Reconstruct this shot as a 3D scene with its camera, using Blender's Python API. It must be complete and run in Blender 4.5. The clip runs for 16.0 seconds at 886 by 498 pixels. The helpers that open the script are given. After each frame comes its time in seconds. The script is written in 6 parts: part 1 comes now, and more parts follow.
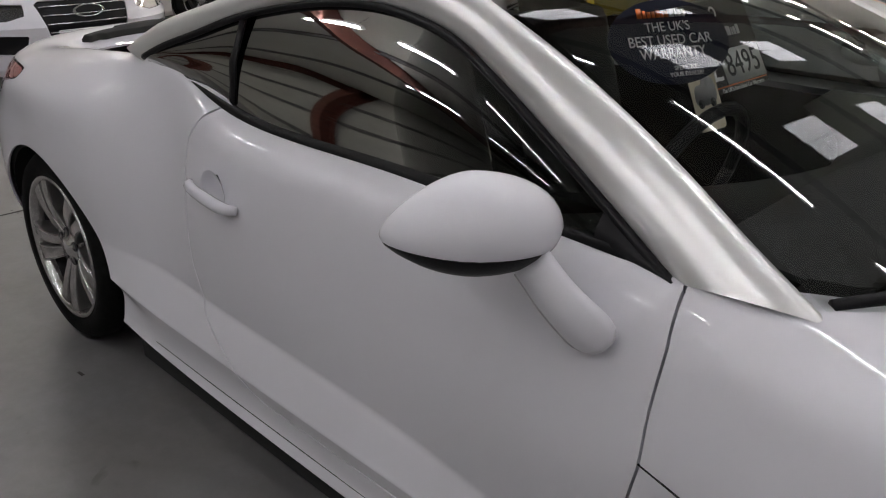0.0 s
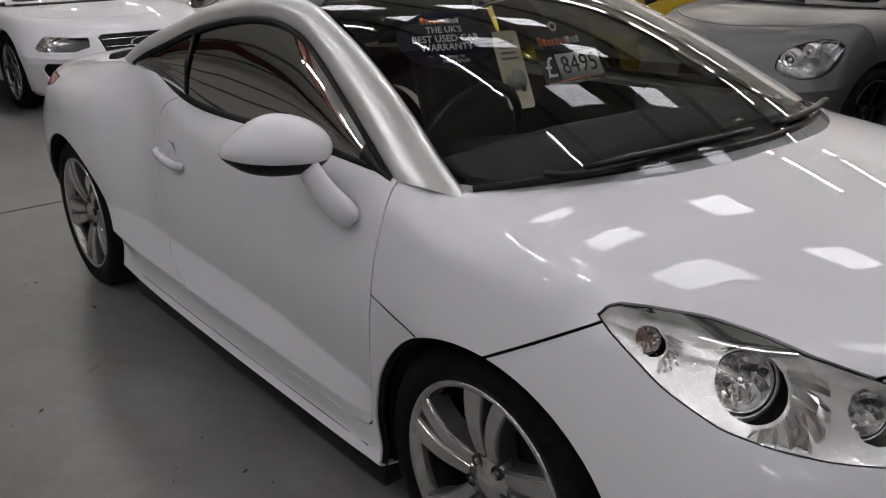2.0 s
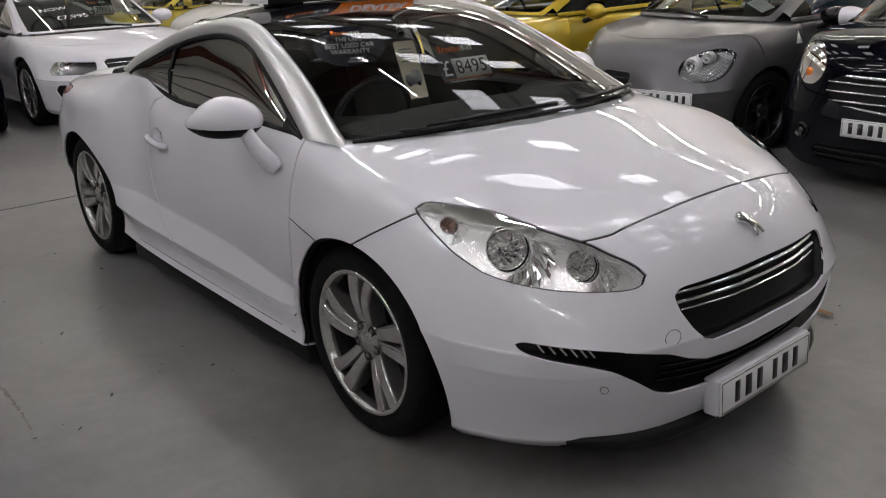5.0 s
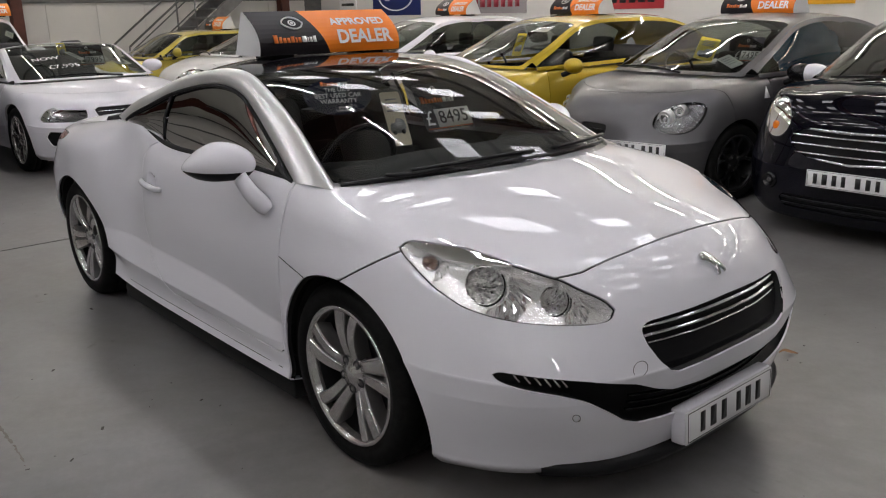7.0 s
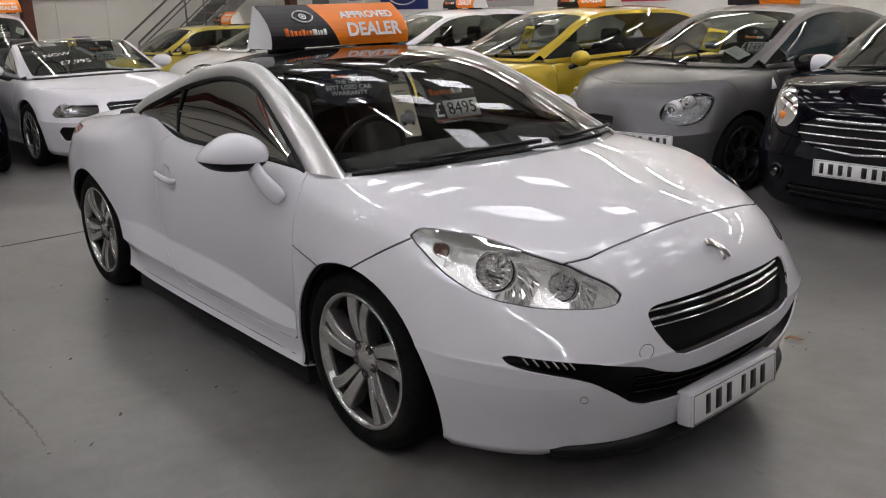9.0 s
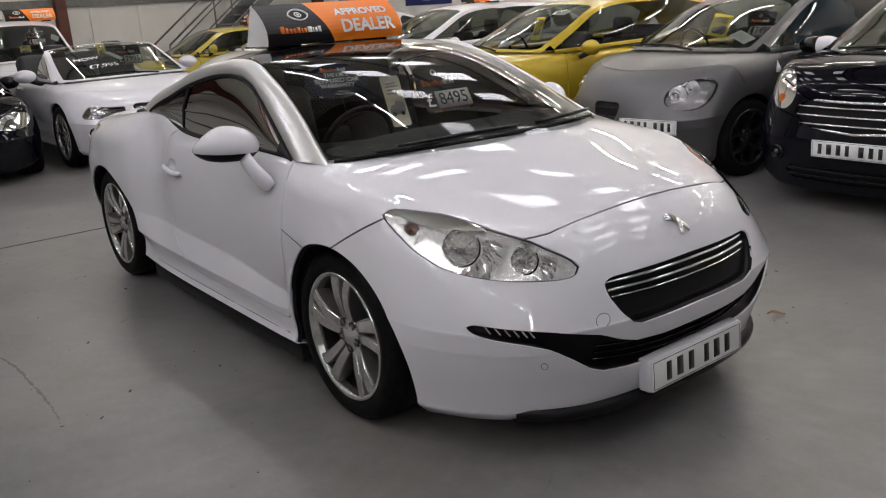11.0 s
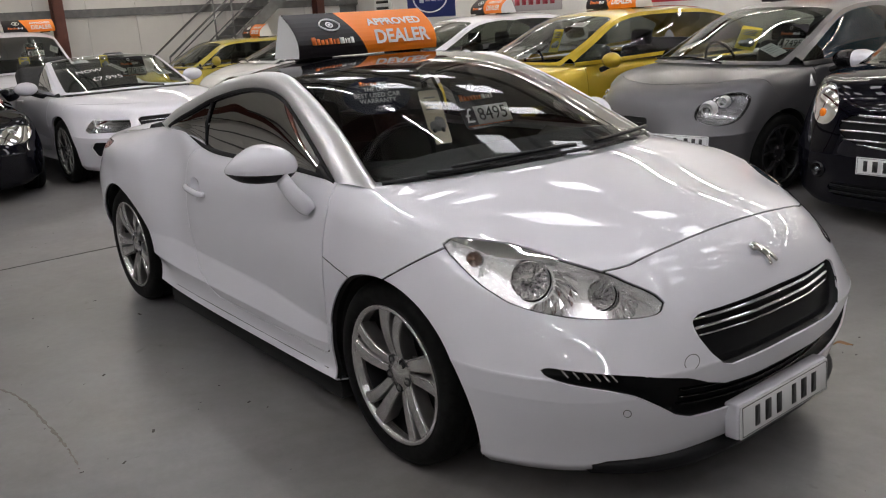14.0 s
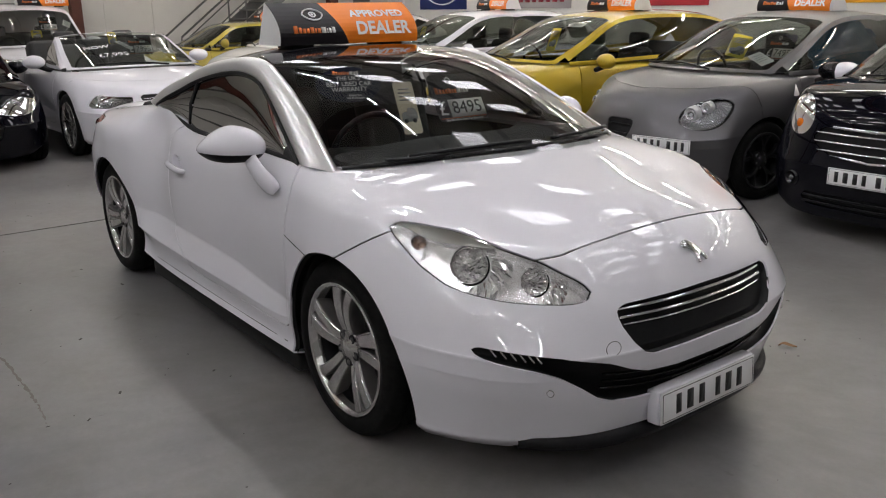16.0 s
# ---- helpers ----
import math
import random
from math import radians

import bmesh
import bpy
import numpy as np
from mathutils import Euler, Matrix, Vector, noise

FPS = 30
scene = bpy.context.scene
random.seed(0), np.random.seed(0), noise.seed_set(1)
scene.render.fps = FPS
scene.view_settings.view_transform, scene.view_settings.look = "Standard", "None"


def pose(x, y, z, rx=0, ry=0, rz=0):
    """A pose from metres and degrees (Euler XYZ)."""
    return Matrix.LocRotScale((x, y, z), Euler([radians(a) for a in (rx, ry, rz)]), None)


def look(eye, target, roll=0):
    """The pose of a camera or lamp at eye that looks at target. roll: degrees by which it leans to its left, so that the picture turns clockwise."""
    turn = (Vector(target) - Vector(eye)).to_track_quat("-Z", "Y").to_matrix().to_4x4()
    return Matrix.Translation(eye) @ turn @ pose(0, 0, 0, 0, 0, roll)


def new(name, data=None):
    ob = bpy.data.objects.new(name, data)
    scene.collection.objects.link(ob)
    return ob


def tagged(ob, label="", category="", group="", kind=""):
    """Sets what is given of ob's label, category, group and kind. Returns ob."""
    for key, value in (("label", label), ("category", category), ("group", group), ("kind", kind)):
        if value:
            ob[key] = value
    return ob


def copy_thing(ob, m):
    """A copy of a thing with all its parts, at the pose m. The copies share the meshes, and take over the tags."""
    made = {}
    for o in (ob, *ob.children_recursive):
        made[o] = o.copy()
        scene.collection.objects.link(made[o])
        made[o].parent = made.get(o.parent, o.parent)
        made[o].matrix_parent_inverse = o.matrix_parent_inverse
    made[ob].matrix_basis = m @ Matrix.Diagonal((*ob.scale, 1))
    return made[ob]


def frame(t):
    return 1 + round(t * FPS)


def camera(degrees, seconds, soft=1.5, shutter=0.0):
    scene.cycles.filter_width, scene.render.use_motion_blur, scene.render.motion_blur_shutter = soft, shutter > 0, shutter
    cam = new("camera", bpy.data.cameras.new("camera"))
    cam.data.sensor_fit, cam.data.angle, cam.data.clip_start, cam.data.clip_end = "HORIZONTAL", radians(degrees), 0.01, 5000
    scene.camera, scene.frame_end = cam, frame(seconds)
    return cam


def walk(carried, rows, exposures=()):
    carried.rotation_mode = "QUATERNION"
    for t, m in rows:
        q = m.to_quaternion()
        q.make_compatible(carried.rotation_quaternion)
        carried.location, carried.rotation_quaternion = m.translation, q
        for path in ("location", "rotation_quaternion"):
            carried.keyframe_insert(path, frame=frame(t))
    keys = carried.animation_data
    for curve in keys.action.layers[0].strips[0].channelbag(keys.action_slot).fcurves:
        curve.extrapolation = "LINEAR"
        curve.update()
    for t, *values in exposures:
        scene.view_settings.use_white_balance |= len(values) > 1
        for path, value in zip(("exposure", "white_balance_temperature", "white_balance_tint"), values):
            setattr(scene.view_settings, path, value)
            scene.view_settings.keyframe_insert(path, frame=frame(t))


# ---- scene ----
cam = camera(55.8, 16.0, 1.1)
PATH = [
    (0, (0.163, -1.841, 1.474), (-1.132, -0.538, 0.684), 0.6),
    (0.5, (0.466, -1.809, 1.452), (-0.924, -0.591, 0.688), -1.0),
    (1, (0.721, -1.812, 1.471), (-0.708, -0.645, 0.7), -4.5),
    (1.5, (0.947, -1.92, 1.481), (-0.479, -0.758, 0.696), -2.1),
    (2, (1.151, -1.944, 1.504), (-0.286, -0.751, 0.789), -0.8),
    (2.5, (1.421, -1.903, 1.48), (-0.005, -0.691, 0.776), -0.9),
    (3, (1.61, -1.95, 1.5), (0.183, -0.735, 0.801), -4.9),
    (5.5, (2.181, -2.302, 1.538), (0.711, -1.101, 0.91), -1.2),
    (6, (2.201, -2.314, 1.542), (0.728, -1.094, 0.956), -0.9),
    (6.5, (2.228, -2.341, 1.55), (0.764, -1.101, 0.986), -0.9),
    (7, (2.253, -2.367, 1.548), (0.792, -1.116, 0.999), -1.3),
    (7.5, (2.265, -2.377, 1.547), (0.804, -1.128, 0.996), -1.6),
    (8, (2.268, -2.39, 1.552), (0.804, -1.147, 0.997), -1.8),
    (8.5, (2.275, -2.4, 1.547), (0.806, -1.164, 0.988), -1.7),
    (9, (2.297, -2.414, 1.541), (0.826, -1.18, 0.98), -1.7),
    (11.5, (2.614, -2.348, 1.528), (1.077, -1.202, 0.958), -3.6),
    (12, (2.542, -2.346, 1.527), (1.002, -1.205, 0.956), -3.4),
    (12.5, (2.42, -2.354, 1.531), (0.882, -1.21, 0.96), -3.3),
    (13, (2.318, -2.37, 1.532), (0.786, -1.216, 0.966), -3.6),
    (13.5, (2.254, -2.372, 1.529), (0.726, -1.206, 0.976), -3.7),
    (14, (2.232, -2.368, 1.528), (0.71, -1.189, 0.986), -3.4),
    (14.5, (2.231, -2.357, 1.528), (0.716, -1.167, 0.99), -2.7),
    (15, (2.295, -2.324, 1.532), (0.788, -1.127, 0.989), -2.0),
    (15.5, (2.411, -2.289, 1.534), (0.895, -1.106, 0.984), -0.7),
    (16, (2.487, -2.308, 1.538), (0.956, -1.149, 0.98), -0.7),
]
walk(cam, [(t, look(eye, target, roll)) for t, eye, target, roll in PATH], [(0, .05), (2.0, .02), (3.0, .0), (5.5, .24), (7.0, .28), (11.5, .36), (16.0, .38)])

# ---- world and lights ----
world = bpy.data.worlds.new("world")
scene.world = world
world.use_nodes = True
_bg = world.node_tree.nodes["Background"]
_sky = world.node_tree.nodes.new("ShaderNodeTexSky")
_sky.sky_type, _sky.sun_disc = "NISHITA", False
_sky.sun_elevation, _sky.sun_rotation = radians(35), radians(120)
world.node_tree.links.new(_sky.outputs[0], _bg.inputs[0])
_bg.inputs[1].default_value = 0.08
PANEL_GLOW, TUBE_GLOW = 5.0, 62.0

# ---- materials ----
def material(name, color, rough=0.5, metal=0.0, coat=0.0, spec=0.5):
    m = bpy.data.materials.new(name)
    m.use_nodes = True
    b = m.node_tree.nodes["Principled BSDF"]
    b.inputs["Base Color"].default_value = (*color, 1)
    b.inputs["Roughness"].default_value = rough
    b.inputs["Metallic"].default_value = metal
    b.inputs["Coat Weight"].default_value = coat
    b.inputs["Coat Roughness"].default_value = 0.03
    b.inputs["Specular IOR Level"].default_value = spec
    return m


def node(m, kind, **values):
    n = m.node_tree.nodes.new(kind)
    for key, value in values.items():
        n.inputs[key.replace("_", " ")].default_value = value
    return n


def wire(m, a, out, b, into):
    m.node_tree.links.new(a.outputs[out], b.inputs[into])


def vary(m, scale, low, high, socket="Base Color", detail=6.0, stretch=(1, 1, 1)):
    """Noise between two colours (or grey values) on a socket of the principled shader."""
    b = m.node_tree.nodes["Principled BSDF"]
    co = m.node_tree.nodes.new("ShaderNodeTexCoord")
    mp = m.node_tree.nodes.new("ShaderNodeMapping")
    mp.inputs["Scale"].default_value = stretch
    wire(m, co, "Object", mp, "Vector")
    nz = node(m, "ShaderNodeTexNoise", Scale=scale, Detail=detail, Roughness=0.6)
    wire(m, mp, "Vector", nz, "Vector")
    ramp = m.node_tree.nodes.new("ShaderNodeValToRGB")
    ramp.color_ramp.elements[0].position, ramp.color_ramp.elements[1].position = 0.3, 0.7
    ramp.color_ramp.elements[0].color = (*low, 1) if len(low) == 3 else low
    ramp.color_ramp.elements[1].color = (*high, 1) if len(high) == 3 else high
    wire(m, nz, "Fac", ramp, "Fac")
    wire(m, ramp, "Color", b, socket)
    return m


def bump(m, scale, strength, distance=0.002, detail=4.0):
    b = m.node_tree.nodes["Principled BSDF"]
    co = m.node_tree.nodes.new("ShaderNodeTexCoord")
    nz = node(m, "ShaderNodeTexNoise", Scale=scale, Detail=detail)
    wire(m, co, "Object", nz, "Vector")
    bp = node(m, "ShaderNodeBump", Strength=strength, Distance=distance)
    wire(m, nz, "Fac", bp, "Height")
    wire(m, bp, "Normal", b, "Normal")
    return m


def facets(m, scale, strength, distance):
    """Small pressed facets, as in a lamp's reflector."""
    b = m.node_tree.nodes["Principled BSDF"]
    co = m.node_tree.nodes.new("ShaderNodeTexCoord")
    vo = node(m, "ShaderNodeTexVoronoi", Scale=scale)
    wire(m, co, "Object", vo, "Vector")
    bp = node(m, "ShaderNodeBump", Strength=strength, Distance=distance)
    wire(m, vo, "Distance", bp, "Height")
    wire(m, bp, "Normal", b, "Normal")
    return m


def grey(v):
    return (v, v, v)


def pane(name, tint, gloss=0.02, ior=1.52):
    """Thin glass: it lets light straight through, tinted, and mirrors by Fresnel."""
    m = bpy.data.materials.new(name)
    m.use_nodes = True
    t = m.node_tree
    t.nodes.remove(t.nodes["Principled BSDF"])
    out = t.nodes["Material Output"]
    fr = node(m, "ShaderNodeFresnel", IOR=ior)
    tr = node(m, "ShaderNodeBsdfTransparent", Color=(*tint, 1))
    gl = node(m, "ShaderNodeBsdfGlossy", Roughness=gloss)
    mx = t.nodes.new("ShaderNodeMixShader")
    t.links.new(fr.outputs[0], mx.inputs[0])
    t.links.new(tr.outputs[0], mx.inputs[1])
    t.links.new(gl.outputs[0], mx.inputs[2])
    t.links.new(mx.outputs[0], out.inputs[0])
    return m


def glow(name, color, strength):
    m = bpy.data.materials.new(name)
    m.use_nodes = True
    t = m.node_tree
    t.nodes.remove(t.nodes["Principled BSDF"])
    e = node(m, "ShaderNodeEmission", Color=(*color, 1), Strength=strength)
    t.links.new(e.outputs[0], t.nodes["Material Output"].inputs[0])
    return m


def paint(name, color, metal=0.0, rough=0.35):
    """Clear-coated car paint."""
    m = material(name, color, rough, metal, coat=1.0, spec=0.15)
    b = m.node_tree.nodes["Principled BSDF"]
    b.inputs["Coat Roughness"].default_value = 0.005
    return m


WHITE_PAINT = paint("white_paint", (0.774, 0.765, 0.815))
CREAM_PAINT = paint("off_white_paint", (0.72, 0.71, 0.68))
GREY_PAINT = material("satin_grey_paint", (0.115, 0.112, 0.118), 0.38, 0.6, coat=0.2)
GOLD_PAINT = paint("gold_paint", (0.50, 0.36, 0.03), 0.35, 0.35)
YELLOW_PAINT = paint("yellow_paint", (0.50, 0.40, 0.07), 0.2, 0.4)
BLACK_PAINT = material("black_paint", (0.003, 0.003, 0.006), 0.3, coat=0.6, spec=0.0)
BLACK_PAINT.node_tree.nodes["Principled BSDF"].inputs["Coat Roughness"].default_value = 0.012
SILVER = material("satin_aluminium", (0.80, 0.795, 0.785), 0.30, 0.62)
bump(SILVER, 600, 0.04)
CHROME = material("chrome", (0.82, 0.82, 0.83), 0.06, 1.0)
ALLOY = vary(material("alloy", (0.4, 0.4, 0.41), 0.15, 0.92), 25, (0.52, 0.51, 0.50), (0.76, 0.75, 0.74))
DARK_ALLOY = material("dark_alloy", (0.03, 0.03, 0.032), 0.3, 0.7)
RUBBER = vary(material("rubber", (0.02, 0.02, 0.02), 0.7, spec=0.08), 40, (0.005, 0.005, 0.005), (0.011, 0.011, 0.0105))
bump(RUBBER, 300, 0.2)
PLASTIC = bump(material("black_plastic", (0.007, 0.007, 0.008), 0.42, spec=0.2), 900, 0.15)
GLOSS_BLACK = material("gloss_black", (0.004, 0.004, 0.005), 0.08, 0.0, coat=0.4, spec=0.2)
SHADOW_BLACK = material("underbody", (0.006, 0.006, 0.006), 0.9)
GLASS = pane("tinted_glass", (0.92, 0.94, 0.92))
CAR_GLASS = pane("green_tinted_glass", (0.60, 0.64, 0.61))
DARK_GLASS = pane("dark_tinted_glass", (0.34, 0.36, 0.33))
PRIVACY = pane("side_glass", (0.33, 0.37, 0.34), ior=1.34)
LENS = pane("clear_lens", (0.97, 0.97, 0.97))
REFLECTOR = facets(material("reflector", (0.92, 0.92, 0.93), 0.10, 0.5), 55, 0.35, 0.012)
RED_LENS = material("red_lens", (0.35, 0.01, 0.01), 0.12, 0.0, coat=1.0)
AMBER = material("amber_lens", (0.75, 0.18, 0.01), 0.15, 0.0, coat=1.0)
CLOTH = bump(vary(material("seat_cloth", (0.05, 0.05, 0.052), 0.85), 60, grey(0.035), grey(0.07)), 400, 0.4)
PLATE = material("plate_white", (0.84, 0.84, 0.84), 0.25, coat=0.5)
INK = material("black_ink", (0.01, 0.01, 0.01), 0.4)
PAPER = vary(material("paper", (0.78, 0.78, 0.76), 0.7), 12, (0.72, 0.72, 0.70), (0.82, 0.82, 0.80))
CARD = material("cream_card", (0.62, 0.56, 0.42), 0.7)
YELLOW_CARD = material("yellow_card", (0.75, 0.60, 0.06), 0.6)
NAVY = material("navy_print", (0.008, 0.010, 0.022), 0.6, spec=0.15)
SIGN_BLACK = material("sign_black", (0.012, 0.010, 0.012), 0.35, spec=0.3)
SIGN_ORANGE = material("sign_orange", (0.90, 0.23, 0.012), 0.35)
SIGN_WHITE = material("sign_white", (0.8, 0.8, 0.8), 0.4)
ORANGE_INK = material("orange_ink", (0.75, 0.17, 0.03), 0.5)
WHITE_INK = material("white_ink", (0.8, 0.8, 0.8), 0.5)
GREY_INK = material("grey_ink", (0.25, 0.25, 0.25), 0.5)
BLUE_CLOTH = material("blue_cover", (0.01, 0.16, 0.35), 0.6)

FLOOR = material("painted_concrete", (0.2, 0.2, 0.2), 0.32, spec=0.5)


def floor_nodes(m):
    b = m.node_tree.nodes["Principled BSDF"]
    co = m.node_tree.nodes.new("ShaderNodeTexCoord")
    big = node(m, "ShaderNodeTexNoise", Scale=0.55, Detail=7.0, Roughness=0.62)
    fine = node(m, "ShaderNodeTexNoise", Scale=14.0, Detail=8.0, Roughness=0.7)
    for n in (big, fine):
        wire(m, co, "Object", n, "Vector")
    ramp = m.node_tree.nodes.new("ShaderNodeValToRGB")
    ramp.color_ramp.elements[0].position, ramp.color_ramp.elements[1].position = 0.3, 0.72
    ramp.color_ramp.elements[0].color = (0.150, 0.156, 0.168, 1)
    ramp.color_ramp.elements[1].color = (0.262, 0.258, 0.254, 1)
    wire(m, big, "Fac", ramp, "Fac")
    mix = m.node_tree.nodes.new("ShaderNodeMix")
    mix.data_type, mix.blend_type = "RGBA", "MULTIPLY"
    mix.inputs[0].default_value = 0.35
    wire(m, ramp, "Color", mix, 6)
    wire(m, fine, "Fac", mix, 7)
    # dark scuffs
    sc = node(m, "ShaderNodeTexNoise", Scale=5.0, Detail=3.0, Distortion=1.5)
    wire(m, co, "Object", sc, "Vector")
    lim = m.node_tree.nodes.new("ShaderNodeValToRGB")
    lim.color_ramp.elements[0].position, lim.color_ramp.elements[1].position = 0.70, 0.78
    lim.color_ramp.elements[0].color, lim.color_ramp.elements[1].color = (1, 1, 1, 1), (0.72, 0.70, 0.68, 1)
    wire(m, sc, "Fac", lim, "Fac")
    mul = m.node_tree.nodes.new("ShaderNodeMix")
    mul.data_type, mul.blend_type = "RGBA", "MULTIPLY"
    mul.inputs[0].default_value = 1.0
    wire(m, mix, 2, mul, 6)
    wire(m, lim, "Color", mul, 7)
    # warm mottling and small rusty stains
    last = mul
    for scale, lo, hi, dark, pale in ((1.7, .32, .68, (0.85, 0.80, 0.745, 1), (1.15, 1.11, 1.08, 1)), (7.0, .66, .76, (1, 1, 1, 1), (0.86, 0.79, 0.72, 1))):
        nz = node(m, "ShaderNodeTexNoise", Scale=scale, Detail=7.0, Roughness=0.68)
        wire(m, co, "Object", nz, "Vector")
        rp = m.node_tree.nodes.new("ShaderNodeValToRGB")
        rp.color_ramp.elements[0].position, rp.color_ramp.elements[1].position = lo, hi
        rp.color_ramp.elements[0].color, rp.color_ramp.elements[1].color = dark, pale
        wire(m, nz, "Fac", rp, "Fac")
        mt = m.node_tree.nodes.new("ShaderNodeMix")
        mt.data_type, mt.blend_type = "RGBA", "MULTIPLY"
        mt.inputs[0].default_value = 1.0
        wire(m, last, 2, mt, 6)
        wire(m, rp, "Color", mt, 7)
        last = mt
    wire(m, last, 2, b, "Base Color")
    rr = m.node_tree.nodes.new("ShaderNodeMapRange")
    rr.inputs["To Min"].default_value, rr.inputs["To Max"].default_value = 0.24, 0.46
    wire(m, big, "Fac", rr, "Value")
    wire(m, rr, "Result", b, "Roughness")
    bp = node(m, "ShaderNodeBump", Strength=0.12, Distance=0.002)
    wire(m, fine, "Fac", bp, "Height")
    wire(m, bp, "Normal", b, "Normal")


floor_nodes(FLOOR)
WALL_WHITE = bump(vary(material("white_wall", (0.72, 0.71, 0.69), 0.7), 1.2, (0.66, 0.65, 0.63), (0.74, 0.73, 0.71)), 60, 0.15)
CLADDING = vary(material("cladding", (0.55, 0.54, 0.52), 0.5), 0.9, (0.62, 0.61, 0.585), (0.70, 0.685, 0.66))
STEEL_GREY = vary(material("grey_steel", (0.16, 0.165, 0.17), 0.5, 0.3), 6, grey(0.12), grey(0.2))
RED_STEEL = vary(material("red_oxide_steel", (0.10, 0.03, 0.02), 0.6), 5, (0.075, 0.023, 0.015), (0.125, 0.037, 0.025))
ROOF_SHEET = vary(material("roof_sheet", (0.3, 0.3, 0.29), 0.6), 0.8, (0.68, 0.69, 0.64), (0.76, 0.77, 0.72))
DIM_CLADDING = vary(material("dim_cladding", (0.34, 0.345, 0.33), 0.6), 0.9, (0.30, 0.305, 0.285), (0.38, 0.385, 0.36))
FLOOR_DARK = material("floor_dirt", (0.05, 0.045, 0.04), 0.8)
PANEL = glow("roof_light", (0.965, 0.95, 1.0), PANEL_GLOW)
TUBE = glow("tube_light", (0.985, 0.96, 0.985), TUBE_GLOW)
WARM_TUBE = glow("warm_tube_light", (1.0, 0.935, 0.86), TUBE_GLOW)
LEAF = material("dry_leaf", (0.22, 0.10, 0.03), 0.7)

# ---- geometry helpers ----
def part(name, bm, mat, parent=None, label="", smooth=True):
    me = bpy.data.meshes.new(name)
    bm.to_mesh(me)
    bm.free()
    if smooth:
        me.polygons.foreach_set("use_smooth", [True] * len(me.polygons))
    me.materials.append(mat)
    ob = new(name, me)
    ob.parent = parent
    return tagged(ob, label) if label else ob


def thing(name, m=None, label="", category="", group="", kind=""):
    ob = new(name)
    ob.matrix_basis = m or Matrix()
    ob.empty_display_size = 0.1
    return tagged(ob, label, category, group, kind)


def shell(V, F):
    bm = bmesh.new()
    vs = [bm.verts.new(v) for v in V]
    for f in F:
        if len(set(f)) > 2:
            try:
                bm.faces.new([vs[i] for i in f])
            except ValueError:
                pass
    loose = [v for v in bm.verts if not v.link_faces]
    bmesh.ops.delete(bm, geom=loose, context="VERTS")
    return bm


def box(sx, sy, sz, at=(0, 0, 0), bevel=0.0, turn=None, seg=2):
    bm = bmesh.new()
    bmesh.ops.create_cube(bm, size=1.0)
    bmesh.ops.scale(bm, vec=(sx, sy, sz), verts=bm.verts)
    if bevel:
        bmesh.ops.bevel(bm, geom=bm.edges[:], offset=bevel, segments=seg, affect="EDGES", profile=0.5)
    if turn:
        bmesh.ops.transform(bm, matrix=turn, verts=bm.verts)
    bmesh.ops.translate(bm, vec=at, verts=bm.verts)
    return bm


def merged(*many):
    out = bmesh.new()
    for bm in many:
        me = bpy.data.meshes.new("tmp")
        bm.to_mesh(me)
        bm.free()
        out.from_mesh(me)
        bpy.data.meshes.remove(me)
    return out


def moved(bm, m):
    bmesh.ops.transform(bm, matrix=m, verts=bm.verts)
    return bm


def lathe(profile, n=48, axis="y", caps=False):
    """Turns (radius, offset) pairs round an axis."""
    V, F = [], []
    for i in range(n):
        a = 2 * math.pi * i / n
        for r, o in profile:
            c, s = r * math.cos(a), r * math.sin(a)
            V.append((c, o, s) if axis == "y" else ((o, c, s) if axis == "x" else (c, s, o)))
    k = len(profile)
    for i in range(n):
        j = (i + 1) % n
        for q in range(k - 1):
            F.append((i * k + q, i * k + q + 1, j * k + q + 1, j * k + q))
    bm = shell(V, F)
    bmesh.ops.remove_doubles(bm, verts=bm.verts, dist=1e-5)
    bmesh.ops.recalc_face_normals(bm, faces=bm.faces)
    return bm


def tube(points, radius, n=8, flat=1.0, up=(0, 0, 1), closed_ends=True):
    """A tube along points; radius is one number or one for each point; flat squeezes it along the up direction."""
    P = [Vector(p) for p in points]
    V, F = [], []
    for i, p in enumerate(P):
        d = (P[min(i + 1, len(P) - 1)] - P[max(i - 1, 0)]).normalized()
        side = d.cross(Vector(up))
        side = side.normalized() if side.length > 1e-5 else d.orthogonal().normalized()
        nrm = side.cross(d).normalized()
        r = radius[i] if isinstance(radius, (list, tuple)) else radius
        for k in range(n):
            a = 2 * math.pi * k / n
            V.append(p + side * (r * math.cos(a)) + nrm * (r * flat * math.sin(a)))
    for i in range(len(P) - 1):
        for k in range(n):
            j = (k + 1) % n
            F.append((i * n + k, i * n + j, (i + 1) * n + j, (i + 1) * n + k))
    if closed_ends:
        F.append(tuple(range(n))[::-1])
        F.append(tuple((len(P) - 1) * n + k for k in range(n)))
    return shell(V, F)


